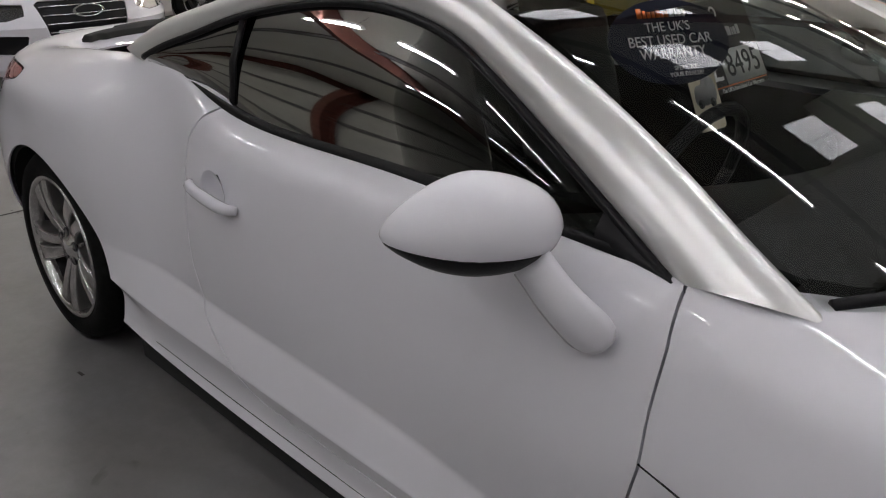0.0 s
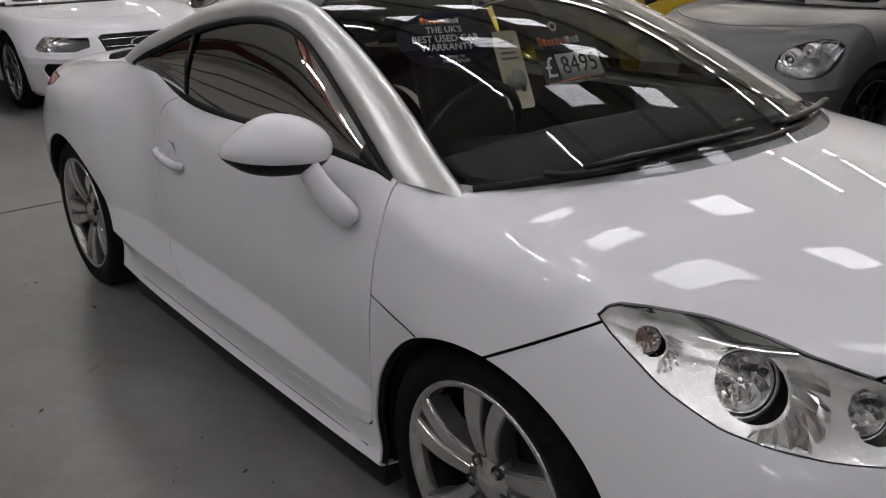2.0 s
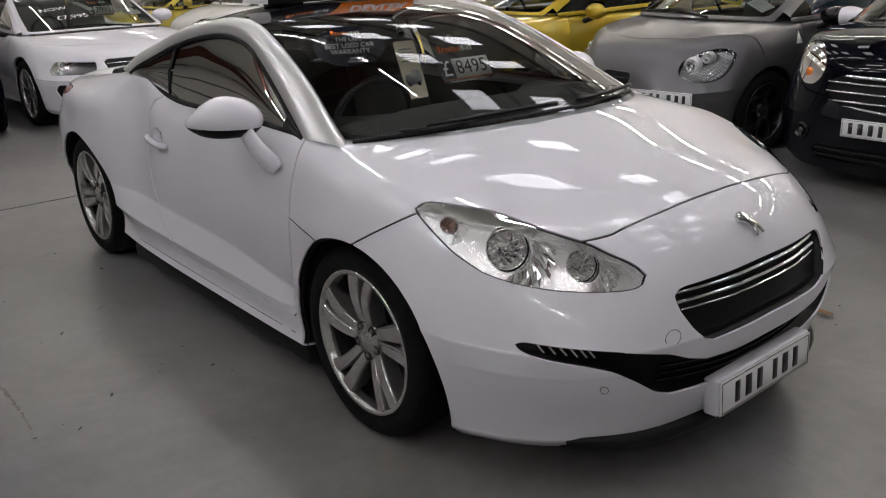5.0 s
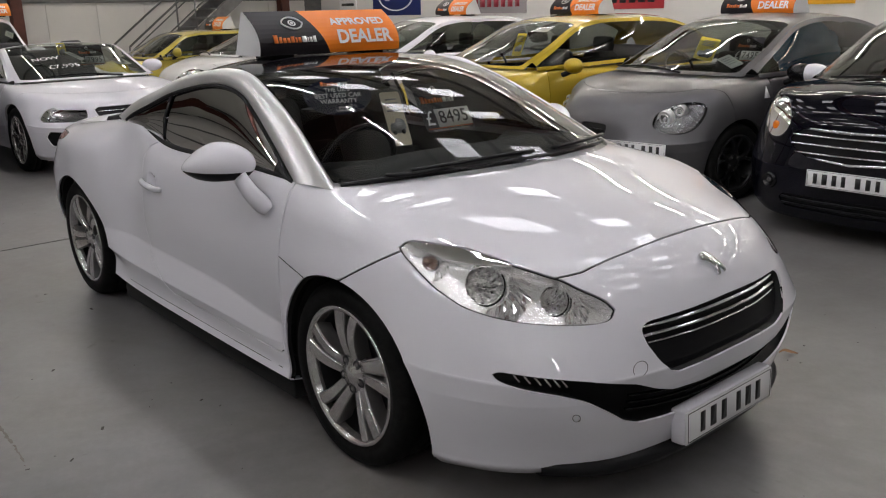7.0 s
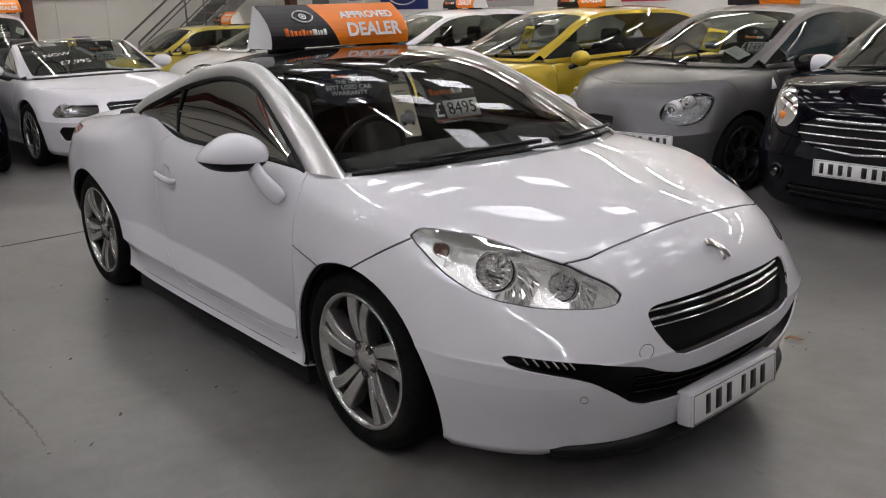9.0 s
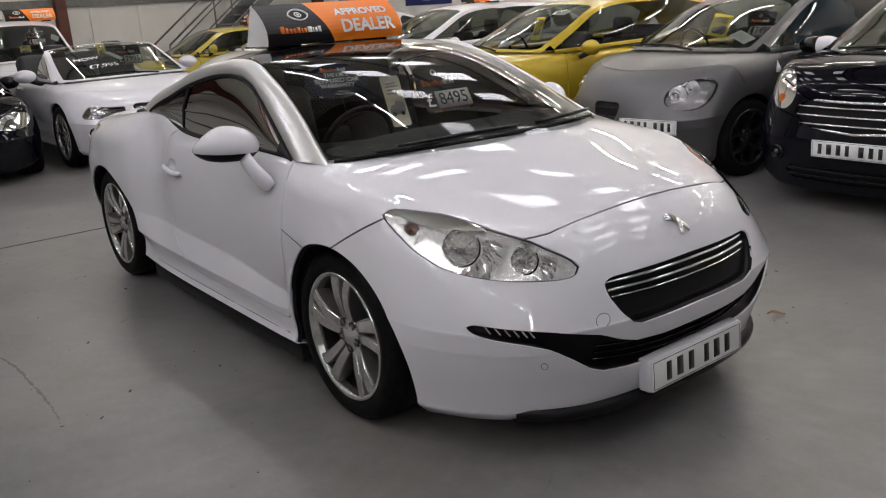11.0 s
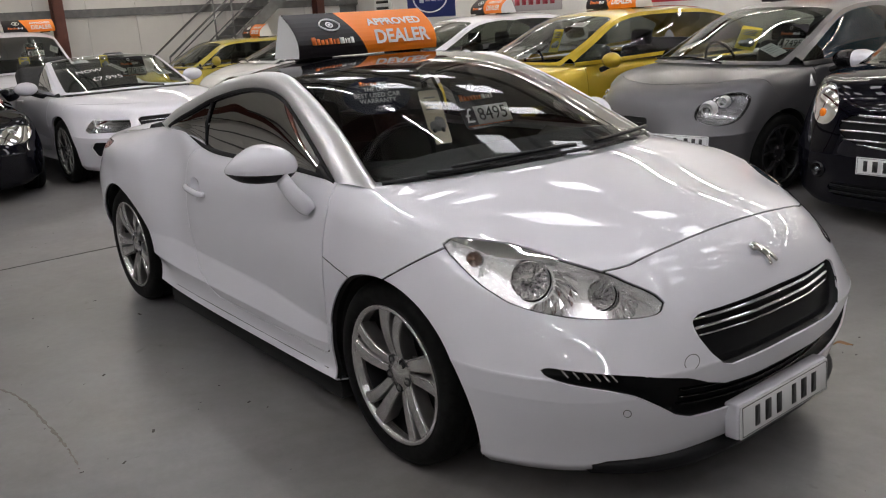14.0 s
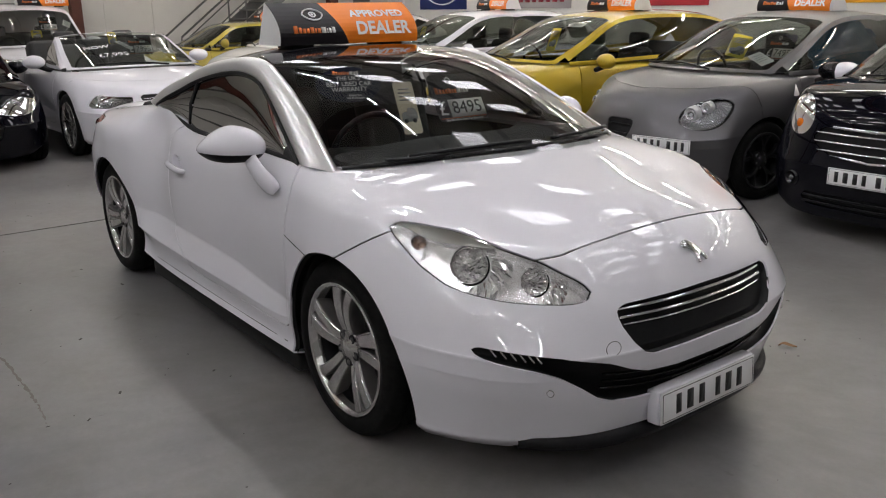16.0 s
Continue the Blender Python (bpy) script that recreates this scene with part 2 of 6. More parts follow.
def prism(outline, depth, at=Matrix(), bevel=0.0):
    """A flat outline (x, y) pulled to a depth along z."""
    bm = bmesh.new()
    f = bm.faces.new([bm.verts.new((x, y, 0)) for x, y in outline])
    if f.normal.z < 0:
        f.normal_flip()
    r = bmesh.ops.extrude_face_region(bm, geom=[f])
    bmesh.ops.translate(bm, vec=(0, 0, depth), verts=[g for g in r["geom"] if isinstance(g, bmesh.types.BMVert)])
    if bevel:
        bmesh.ops.bevel(bm, geom=[e for e in bm.edges if len(e.link_faces) == 2], offset=bevel, segments=2, affect="EDGES", profile=0.5)
    bmesh.ops.recalc_face_normals(bm, faces=bm.faces)
    return moved(bm, at)


def words(text, size, mat, m, parent=None, name="lettering", thick=0.0004, align="CENTER", shear=0.0, bold=0.0):
    """Raised lettering as a mesh, reading along +x in its own plane."""
    cu = bpy.data.curves.new(name, "FONT")
    cu.body, cu.size, cu.extrude, cu.align_x, cu.align_y, cu.shear = text, size, thick, align, "CENTER", shear
    cu.resolution_u = 3
    cu.offset = bold * size
    tmp = bpy.data.objects.new("tmp", cu)
    scene.collection.objects.link(tmp)
    me = bpy.data.meshes.new_from_object(tmp.evaluated_get(bpy.context.evaluated_depsgraph_get()))
    bpy.data.objects.remove(tmp)
    bpy.data.curves.remove(cu)
    me.transform(m)
    me.materials.clear()
    me.materials.append(mat)
    ob = new(name, me)
    ob.parent = parent
    return ob


# ---- smooth surfaces from feature lines ----
def smooth_line(P, n):
    """A smooth curve through P (count, ..., 3), n steps a span, along the first axis."""
    P = np.asarray(P, float)
    h = np.sqrt(np.maximum(np.linalg.norm(np.diff(P, axis=0), axis=-1, keepdims=True), 1e-6))
    d = np.diff(P, axis=0) / h
    m = np.empty_like(P)
    m[1:-1] = (d[1:] * h[:-1] + d[:-1] * h[1:]) / (h[1:] + h[:-1])
    m[0], m[-1] = d[0], d[-1]
    out = []
    for i in range(len(P) - 1):
        for s in np.arange(n) / n:
            a, b = 2 * s**3 - 3 * s**2 + 1, s**3 - 2 * s**2 + s
            c, e = 1 - a, s**3 - s**2
            out.append(a * P[i] + b * h[i] * m[i] + c * P[i + 1] + e * h[i] * m[i + 1])
    out.append(P[-1])
    return np.array(out)


def sheet(grid):
    """Vertices and faces of a grid (rows, columns, 3)."""
    a, b = grid.shape[:2]
    V = grid.reshape(-1, 3)
    F = [(i * b + j, i * b + j + 1, (i + 1) * b + j + 1, (i + 1) * b + j) for i in range(a - 1) for j in range(b - 1)]
    return V, F


def clip(V, F, value, level=0.0):
    """The part of a mesh where value (one for each vertex) is over level, cut cleanly along it."""
    value = np.asarray(value, float) - level
    keep, W, edge, out = {}, [], {}, []

    def old(i):
        if i not in keep:
            keep[i] = len(W)
            W.append(V[i])
        return keep[i]

    def cut(i, j):
        key = (min(i, j), max(i, j))
        if key not in edge:
            s = value[i] / (value[i] - value[j])
            edge[key] = len(W)
            W.append(V[i] + (V[j] - V[i]) * s)
        return edge[key]

    for f in F:
        inside = [value[i] > 0 for i in f]
        if all(inside):
            out.append(tuple(old(i) for i in f))
        elif any(inside):
            g = []
            for k, i in enumerate(f):
                j = f[(k + 1) % len(f)]
                if value[i] > 0:
                    g.append(old(i))
                if (value[i] > 0) != (value[j] > 0):
                    g.append(cut(i, j))
            g = [v for n, v in enumerate(g) if v != g[n - 1]]
            if len(g) > 2:
                out.append(tuple(g))
    return np.array(W).reshape(-1, 3), out


def outline_distance(points, outline):
    """Signed distance of 2D points to a closed outline, over 0 inside."""
    P, Q = np.asarray(points, float), np.asarray(outline, float)
    best, inside = np.full(len(P), 1e9), np.zeros(len(P), bool)
    for a, b in zip(Q, np.roll(Q, -1, 0)):
        ab, ap = b - a, P - a
        s = np.clip((ap @ ab) / max(ab @ ab, 1e-12), 0, 1)
        best = np.minimum(best, np.linalg.norm(ap - s[:, None] * ab, axis=1))
        cross = (a[1] > P[:, 1]) != (b[1] > P[:, 1])
        with np.errstate(divide="ignore", invalid="ignore"):
            x = a[0] + (P[:, 1] - a[1]) / (b[1] - a[1]) * ab[0]
        inside ^= cross & (P[:, 0] < x)
    return np.where(inside, best, -best)


def rounded(outline, n=5):
    """A closed outline made smooth."""
    P = np.array([*outline, *outline[:3]], float)
    P = np.array([outline[-1], *P])
    c = smooth_line(P, n)
    return c[n : n * (len(outline) + 1)]


def folded(bm, depth, centre):
    """Gives a panel turned-in edges towards a centre point's side. The fold has its own vertices, so that it stays crisp."""
    c = Vector(centre)
    s = sum(1 if f.normal.dot(f.calc_center_median() - c) > 0 else -1 for f in bm.faces)
    if s < 0:
        bmesh.ops.reverse_faces(bm, faces=bm.faces)
    bm.normal_update()
    rim = [e for e in bm.edges if len(e.link_faces) == 1 and max(abs(v.co.y) for v in e.verts) > 1e-4]
    top, low = {}, {}
    for e in rim:
        for v in e.verts:
            if v not in top:
                n = v.normal.copy()
                top[v] = bm.verts.new(v.co)
                low[v] = bm.verts.new(v.co - n * depth)
    for e in rim:
        a, b = e.verts
        try:
            bm.faces.new((top[a], top[b], low[b], low[a]))
        except ValueError:
            pass
    return bm


def both_sides(V, F):
    """Adds the mirror image across y = 0."""
    V = np.asarray(V)
    k = len(V)
    return np.vstack([V, V * (1, -1, 1)]), list(F) + [tuple(k + i for i in f[::-1]) for f in F]


def other_side(V, F):
    return np.asarray(V) * (1, -1, 1), [f[::-1] for f in F]


def panel(name, V, F, mat, parent, label="", fold=0.012, centre=(-1.2, 0, 0.5)):
    bm = shell(V, F)
    bmesh.ops.remove_doubles(bm, verts=bm.verts, dist=2e-4)
    bmesh.ops.recalc_face_normals(bm, faces=bm.faces)
    return part(name, folded(bm, fold, centre), mat, parent, label)

# ---- car building ----
def body_grid(rows, nu=8, nv=6):
    """A half body (y under 0) lofted through feature lines that run from the nose's middle round the flank to the tail's middle."""
    G = np.array(rows, float)
    G[..., 1] *= -1
    ghost = G[:, 1:2] * (1, -1, 1)
    tail = G[:, -2:-1] * (1, -1, 1)
    G = np.concatenate([ghost, G, tail], 1)
    along = smooth_line(G.transpose(1, 0, 2), nu)[nu:-nu]
    grid = smooth_line(along.transpose(1, 0, 2), nv)
    grid[:, 0, 1] = grid[:, -1, 1] = 0.0
    return grid


def grid_normals(grid):
    n = np.cross(np.gradient(grid, axis=0), np.gradient(grid, axis=1))
    n /= np.maximum(np.linalg.norm(n, axis=-1, keepdims=True), 1e-9)
    out = grid - (-1.3, 0, 0.5)
    return n * np.sign((n * out).sum(-1, keepdims=True))


def pulled(V, F, depth):
    """The sheet moved along its normals (inwards for a depth over 0)."""
    bm = shell(V, F)
    bmesh.ops.remove_doubles(bm, verts=bm.verts, dist=2e-4)
    bmesh.ops.recalc_face_normals(bm, faces=bm.faces)
    c = Vector((-1.3, 0, 0.5))
    if sum(f.normal.dot(f.calc_center_median() - c) for f in bm.faces) < 0:
        bmesh.ops.reverse_faces(bm, faces=bm.faces)
    bm.normal_update()
    where = [v.co - v.normal * depth for v in bm.verts]
    for v, p in zip(bm.verts, where):
        v.co = p
    return bm


def walled(V, F, depth):
    """The sheet moved straight back, with walls from its rim to the surface."""
    bm = pulled(V, F, 0.001)
    rim = [e for e in bm.edges if len(e.link_faces) == 1 and max(abs(v.co.y) for v in e.verts) > 1e-4]
    front = {v: bm.verts.new(v.co) for v in {v for e in rim for v in e.verts}}
    for v in bm.verts[:]:
        if v.link_faces:
            v.co.x -= depth
    for e in rim:
        bm.faces.new((e.verts[0], e.verts[1], front[e.verts[1]], front[e.verts[0]]))
    return bm


def line_tube(points, radius, n=3, **more):
    return tube(smooth_line(np.array(points, float), n), radius, **more)


def lens_cup(name, at, aim, radius, depth, parent, rim=True, mat=None, inside=None):
    """A round lamp: a reflector bowl with a ring and a glass eye, that looks along aim."""
    turn = Vector(aim).to_track_quat("Y", "Z").to_matrix().to_4x4()
    m = Matrix.Translation(at) @ turn
    bowl = lathe([(0.004, -depth), (radius * 0.45, -depth * 0.85), (radius * 0.8, -depth * 0.45), (radius, 0.0), (radius * 1.05, 0.003), (radius * 1.10, 0.001), (radius * 1.30, -0.016), (radius * 1.5, -0.05)], 28)
    ob = part(name, moved(bowl, m), inside or (AMBER if mat == AMBER else REFLECTOR), parent)
    if rim:
        part("lamp_ring", moved(lathe([(radius * 0.62, -0.006), (radius * 0.66, 0.004), (radius * 0.74, 0.004), (radius * 0.78, -0.006)], 28), m), CHROME, ob)
    eye = bmesh.new()
    bmesh.ops.create_uvsphere(eye, u_segments=16, v_segments=10, radius=radius * (0.5 if mat else 0.24))
    bmesh.ops.scale(eye, vec=(1, 0.8, 1), verts=eye.verts)
    bmesh.ops.translate(eye, vec=(0, -depth * 0.5, 0), verts=eye.verts)
    part("lamp_eye", moved(eye, m), mat or LENS_SOLID, ob)
    return ob


def facet_cup(name, at, aim, radius, parent, amber=False):
    """A lamp of the coupe: a bright barrel, a bowl of flat facets, a dark gap round it and a small bulb in a cap."""
    m = Matrix.Translation(at) @ Vector(aim).to_track_quat("Y", "Z").to_matrix().to_4x4()
    d = radius * .62
    bowl = bmesh.new()
    rings, n = ((.10, -1.0), (.34, -.86), (.58, -.60), (.78, -.30), (.90, .0)), 11
    rows = [[bowl.verts.new((radius * q * math.cos(2 * math.pi * (k + .5 * (i % 2)) / n), d * y, radius * q * math.sin(2 * math.pi * (k + .5 * (i % 2)) / n))) for k in range(n)] for i, (q, y) in enumerate(rings)]
    for i, (a, b) in enumerate(zip(rows, rows[1:])):
        for k in range(n):
            j = (k + 1) % n
            if i % 2 == 0:
                bowl.faces.new((a[k], a[j], b[k]))
                bowl.faces.new((a[j], b[j], b[k]))
            else:
                bowl.faces.new((a[k], b[j], b[k]))
                bowl.faces.new((a[k], a[j], b[j]))
    ob = part(name, moved(bowl, m), BRIGHT_REFLECTOR, parent, smooth=False)
    part("lamp_ring", moved(lathe([(radius * .88, -.004), (radius * .90, .003), (radius * .97, .003), (radius, -.003)], 36), m), BRIGHT_REFLECTOR, ob)
    part("gap", moved(lathe([(radius * .99, -.004), (radius * 1.035, .0005), (radius * 1.06, -.004)], 36), m), PLASTIC, ob)
    part("barrel", moved(lathe([(radius * 1.05, -.002), (radius * 1.10, .002), (radius * 1.16, -.004), (radius * 1.34, -.020), (radius * 1.55, -.052)], 36), m), REFLECTOR_DULL, ob)
    bulb = lathe([(0.0, d * .05), (radius * .13, -.0), (radius * .17, -d * .25), (radius * .14, -d)], 14)
    part("bulb", moved(bulb, m), AMBER_EYE if amber else BRIGHT_REFLECTOR, ob)
    return ob


def fluted_fan(at, aim, toward, radius, reach, spread, bowl, parent):
    """Pressed chrome ribs that fan out from a lamp over the bowl behind it."""
    turn = Vector(aim).to_track_quat("Y", "Z").to_matrix()
    flat = (np.array(bowl) - np.array(at)) @ np.array(turn)
    way = turn.transposed() @ Vector(toward)
    a0, n, steps = math.atan2(way.z, way.x), 15, 4
    V, F, good = [], [], []
    for i in range(n):
        a = a0 + spread * (2 * i / (n - 1) - 1)
        for k in range(steps):
            r = radius * (1.10 + (reach - 1.10) * k / (steps - 1))
            x, z = r * math.cos(a + .10 * k), r * math.sin(a + .10 * k)
            d = np.hypot(flat[:, 0] - x, flat[:, 2] - z)
            near = np.argsort(d)[:5]
            w = 1 / (d[near] + .002)
            rise = (.0095 if i % 2 else .0025) - .0015 * k
            V.append(np.array(turn @ Vector((x, (flat[near, 1] * w).sum() / w.sum() + rise, z))) + np.array(at))
            good.append(d[near[0]] < .016)
    for i in range(n - 1):
        for k in range(steps - 1):
            q = [i * steps + k, i * steps + k + 1, (i + 1) * steps + k + 1, (i + 1) * steps + k]
            if all(good[j] for j in q):
                F += [(q[0], q[1], q[2]), (q[0], q[2], q[3])]
    return part("fluted_reflector", shell(V, F), BRIGHT_REFLECTOR, parent, "fluted bright reflector", smooth=False)


BRIGHT_REFLECTOR = material("bright_reflector", (0.96, 0.95, 0.95), 0.05, 0.88)
LENS_SOLID = material("lamp_glass", (0.75, 0.76, 0.78), 0.08, 0.3, coat=1.0)
SPOKE_GREY = material("spoke_grey", (0.17, 0.165, 0.16), 0.38, 0.6)
DISC_STEEL = material("brake_steel", (0.05, 0.05, 0.05), 0.5, 0.6)


def tyre_profile(R, r, w):
    """Outline of a tyre, tread radius R, rim radius r, width w, its outer side at -w/2."""
    h = w / 2
    return [(r, -h * 0.80), (r + 0.006, -h * 0.93), (r + (R - r) * 0.35, -h), (r + (R - r) * 0.7, -h * 0.985), (R - 0.016, -h * 0.90),
            (R - 0.005, -h * 0.78), (R, -h * 0.55), (R, -h * 0.30), (R - 0.006, -h * 0.28), (R - 0.006, -h * 0.24), (R, -h * 0.22), (R, h * 0.22),
            (R - 0.006, h * 0.24), (R - 0.006, h * 0.28), (R, h * 0.30), (R, h * 0.55), (R - 0.016, h * 0.9), (r + (R - r) * 0.4, h), (r, h * 0.8)]


def spoke(r0, r1, w0, w1, lean, depth0, depth1, thick, skew=0.0, shift=0.0):
    """One bent spoke from radius r0 to r1 in the plane y = -depth, turned by lean radians on its way."""
    V, F, n = [], [], 9
    for i in range(n):
        s = i / (n - 1)
        r = r0 + (r1 - r0) * s
        a = lean * s * s + skew * s
        w = w0 + (w1 - w0) * s
        dep = depth0 + (depth1 - depth0) * s + 0.012 * math.sin(math.pi * s)
        c, q = math.cos(a), math.sin(a)
        for (u, y) in ((-0.5, 0), (-0.44, -0.004), (0.44, -0.004), (0.5, 0), (0.44, thick), (-0.44, thick)):
            x, z = r, u * w + shift * (0.5 + 0.5 * s)
            V.append((x * c - z * q, -dep + y, x * q + z * c))
    k = 6
    for i in range(n - 1):
        for j in range(k):
            F.append((i * k + j, i * k + (j + 1) % k, (i + 1) * k + (j + 1) % k, (i + 1) * k + j))
    F += [tuple(range(k)), tuple((n - 1) * k + j for j in range(k))]
    bm = shell(V, F)
    bmesh.ops.recalc_face_normals(bm, faces=bm.faces)
    for e in bm.edges:
        e.smooth = e.calc_face_angle(0.0) < 0.45
    return bm


def wheel(m, parent, R=0.335, r=0.2475, w=0.225, mat=None, style="split", turn=0.0, right=True):
    """A wheel whose outer side looks along -y: tyre, rim with spokes, hub, nuts, disc."""
    mat = mat or ALLOY
    base = thing("wheel", m)
    base.parent = parent
    part("tyre", lathe(tyre_profile(R, r, w), 64), RUBBER, base, "black rubber tyre")
    h = w / 2
    rim = part("rim", lathe([(r + 0.004, -h * 0.86), (r + 0.006, -h * 0.97), (r - 0.002, -h * 0.985), (r - 0.012, -h * 0.93), (r - 0.016, -h * 0.6)], 56), mat, base)
    part("barrel", lathe([(r - 0.016, -h * 0.6), (r - 0.03, -h * 0.2), (r - 0.034, h * 0.5), (r - 0.01, h * 0.8)], 48), DARK_ALLOY, rim)
    face = h * 0.80
    for k in range(5):
        a = turn + k * 2 * math.pi / 5
        rot = Matrix.Rotation(-a, 4, "Y")
        if style == "split":
            for shift, lean, w0, w1 in ((-0.034, -0.16, 0.030, 0.046), (0.034, -0.06, 0.030, 0.060)):
                part("spoke", moved(spoke(0.040, r - 0.006, w0 + .004, w1 + .006, lean, face - 0.024, face + 0.006, 0.055, 0.0, shift), rot), SPOKE_GREY if mat == ALLOY else mat, rim)
                part("spoke_face", moved(spoke(0.040, r - 0.004, w0 - .002, w1 - .004, lean, face - 0.021, face + 0.009, 0.008, 0.0, shift), rot), mat, rim)
        elif style == "fork":
            for off, lean in ((-0.10, -0.22), (0.10, 0.22)):
                part("spoke", moved(spoke(0.045, r - 0.006, 0.024, 0.026, lean, face - 0.02, face, 0.03, off), rot), mat, rim)
        else:
            part("spoke", moved(spoke(0.045, r - 0.006, 0.075, 0.062, 0.0, face - 0.012, face, 0.03), rot), mat, rim)
    part("hub", lathe([(0.0, -face - 0.004), (0.03, -face - 0.003), (0.034, -face + 0.004), (0.062, -face + 0.010), (0.072, -face + 0.022), (0.07, -face + 0.06)], 32), mat, rim)
    for k in range(5):
        a = turn + 0.60 + k * 2 * math.pi / 5
        part("nut_pocket", moved(lathe([(0, 0.0), (0.0135, 0.0), (0.016, -0.0015), (0.0175, 0.004)], 16), Matrix.Translation((0.054 * math.cos(a), -face + 0.0065, 0.054 * math.sin(a)))), DARK_ALLOY, rim)
        part("wheel_nut", moved(lathe([(0, -0.002), (0.0075, -0.002), (0.0085, 0.002)], 6), Matrix.Translation((0.054 * math.cos(a), -face + 0.0065, 0.054 * math.sin(a)))), SPOKE_GREY, rim)
    part("brake_disc", lathe([(0.0, 0.0), (0.08, 0.0), (0.08, -0.012), (r * 0.62, -0.012), (r * 0.62, 0.01), (0.0, 0.01)], 40), DISC_STEEL, base)
    part("backing_plate", lathe([(0.0, 0.03), (r - 0.04, 0.03)], 32), SHADOW_BLACK, base)
    return base


def number_plate(m, parent, name="number_plate", bars=7, width=0.52, height=0.111, mat=None):
    """A pressed plate whose writing is plain bars; it faces +x."""
    base = part(name, moved(box(0.006, width, height, bevel=0.002), m), mat or PLATE, parent, "white plate with dark bars")
    y = -width * (0.36 if bars < 7 else 0.42)
    for k in range(bars):
        wd = 0.036 + 0.010 * ((k * 5) % 3) / 2
        if k == bars - 3 and bars > 5:
            y += 0.03
        part("plate_bar", moved(box(0.002, wd * .72, 0.068, at=(0.0035, y + wd / 2, 0)), m), INK, base)
        y += wd + 0.02
    for s in (-1, 1):
        part("plate_edge", moved(box(0.0015, width * 0.965, 0.002, at=(0.0035, 0, s * height * 0.44)), m), INK, base)
        part("plate_edge", moved(box(0.0015, 0.002, height * 0.88, at=(0.0035, s * width * 0.4825, 0)), m), INK, base)
    return base


def name_marks(m, k, ob, first=7, rest=4):
    """A brand name drawn as a row of plain strokes: orange, then white."""
    x = -0.155 * k
    for i in range(first + rest):
        w = (0.026, 0.018, 0.02, 0.018, 0.022, 0.012, 0.02, 0.028, 0.008, 0.016, 0.02)[i % 11] * k
        h = 0.044 * k if i == 0 else (0.028 + 0.006 * (i % 3 == 1)) * k
        part("name_bar", moved(box(w, h, 0.001, at=(x + w / 2, (h - 0.04 * k) / 2, 0.0005)), m), ORANGE_INK if i < first else WHITE_INK, ob)
        x += w + 0.006 * k


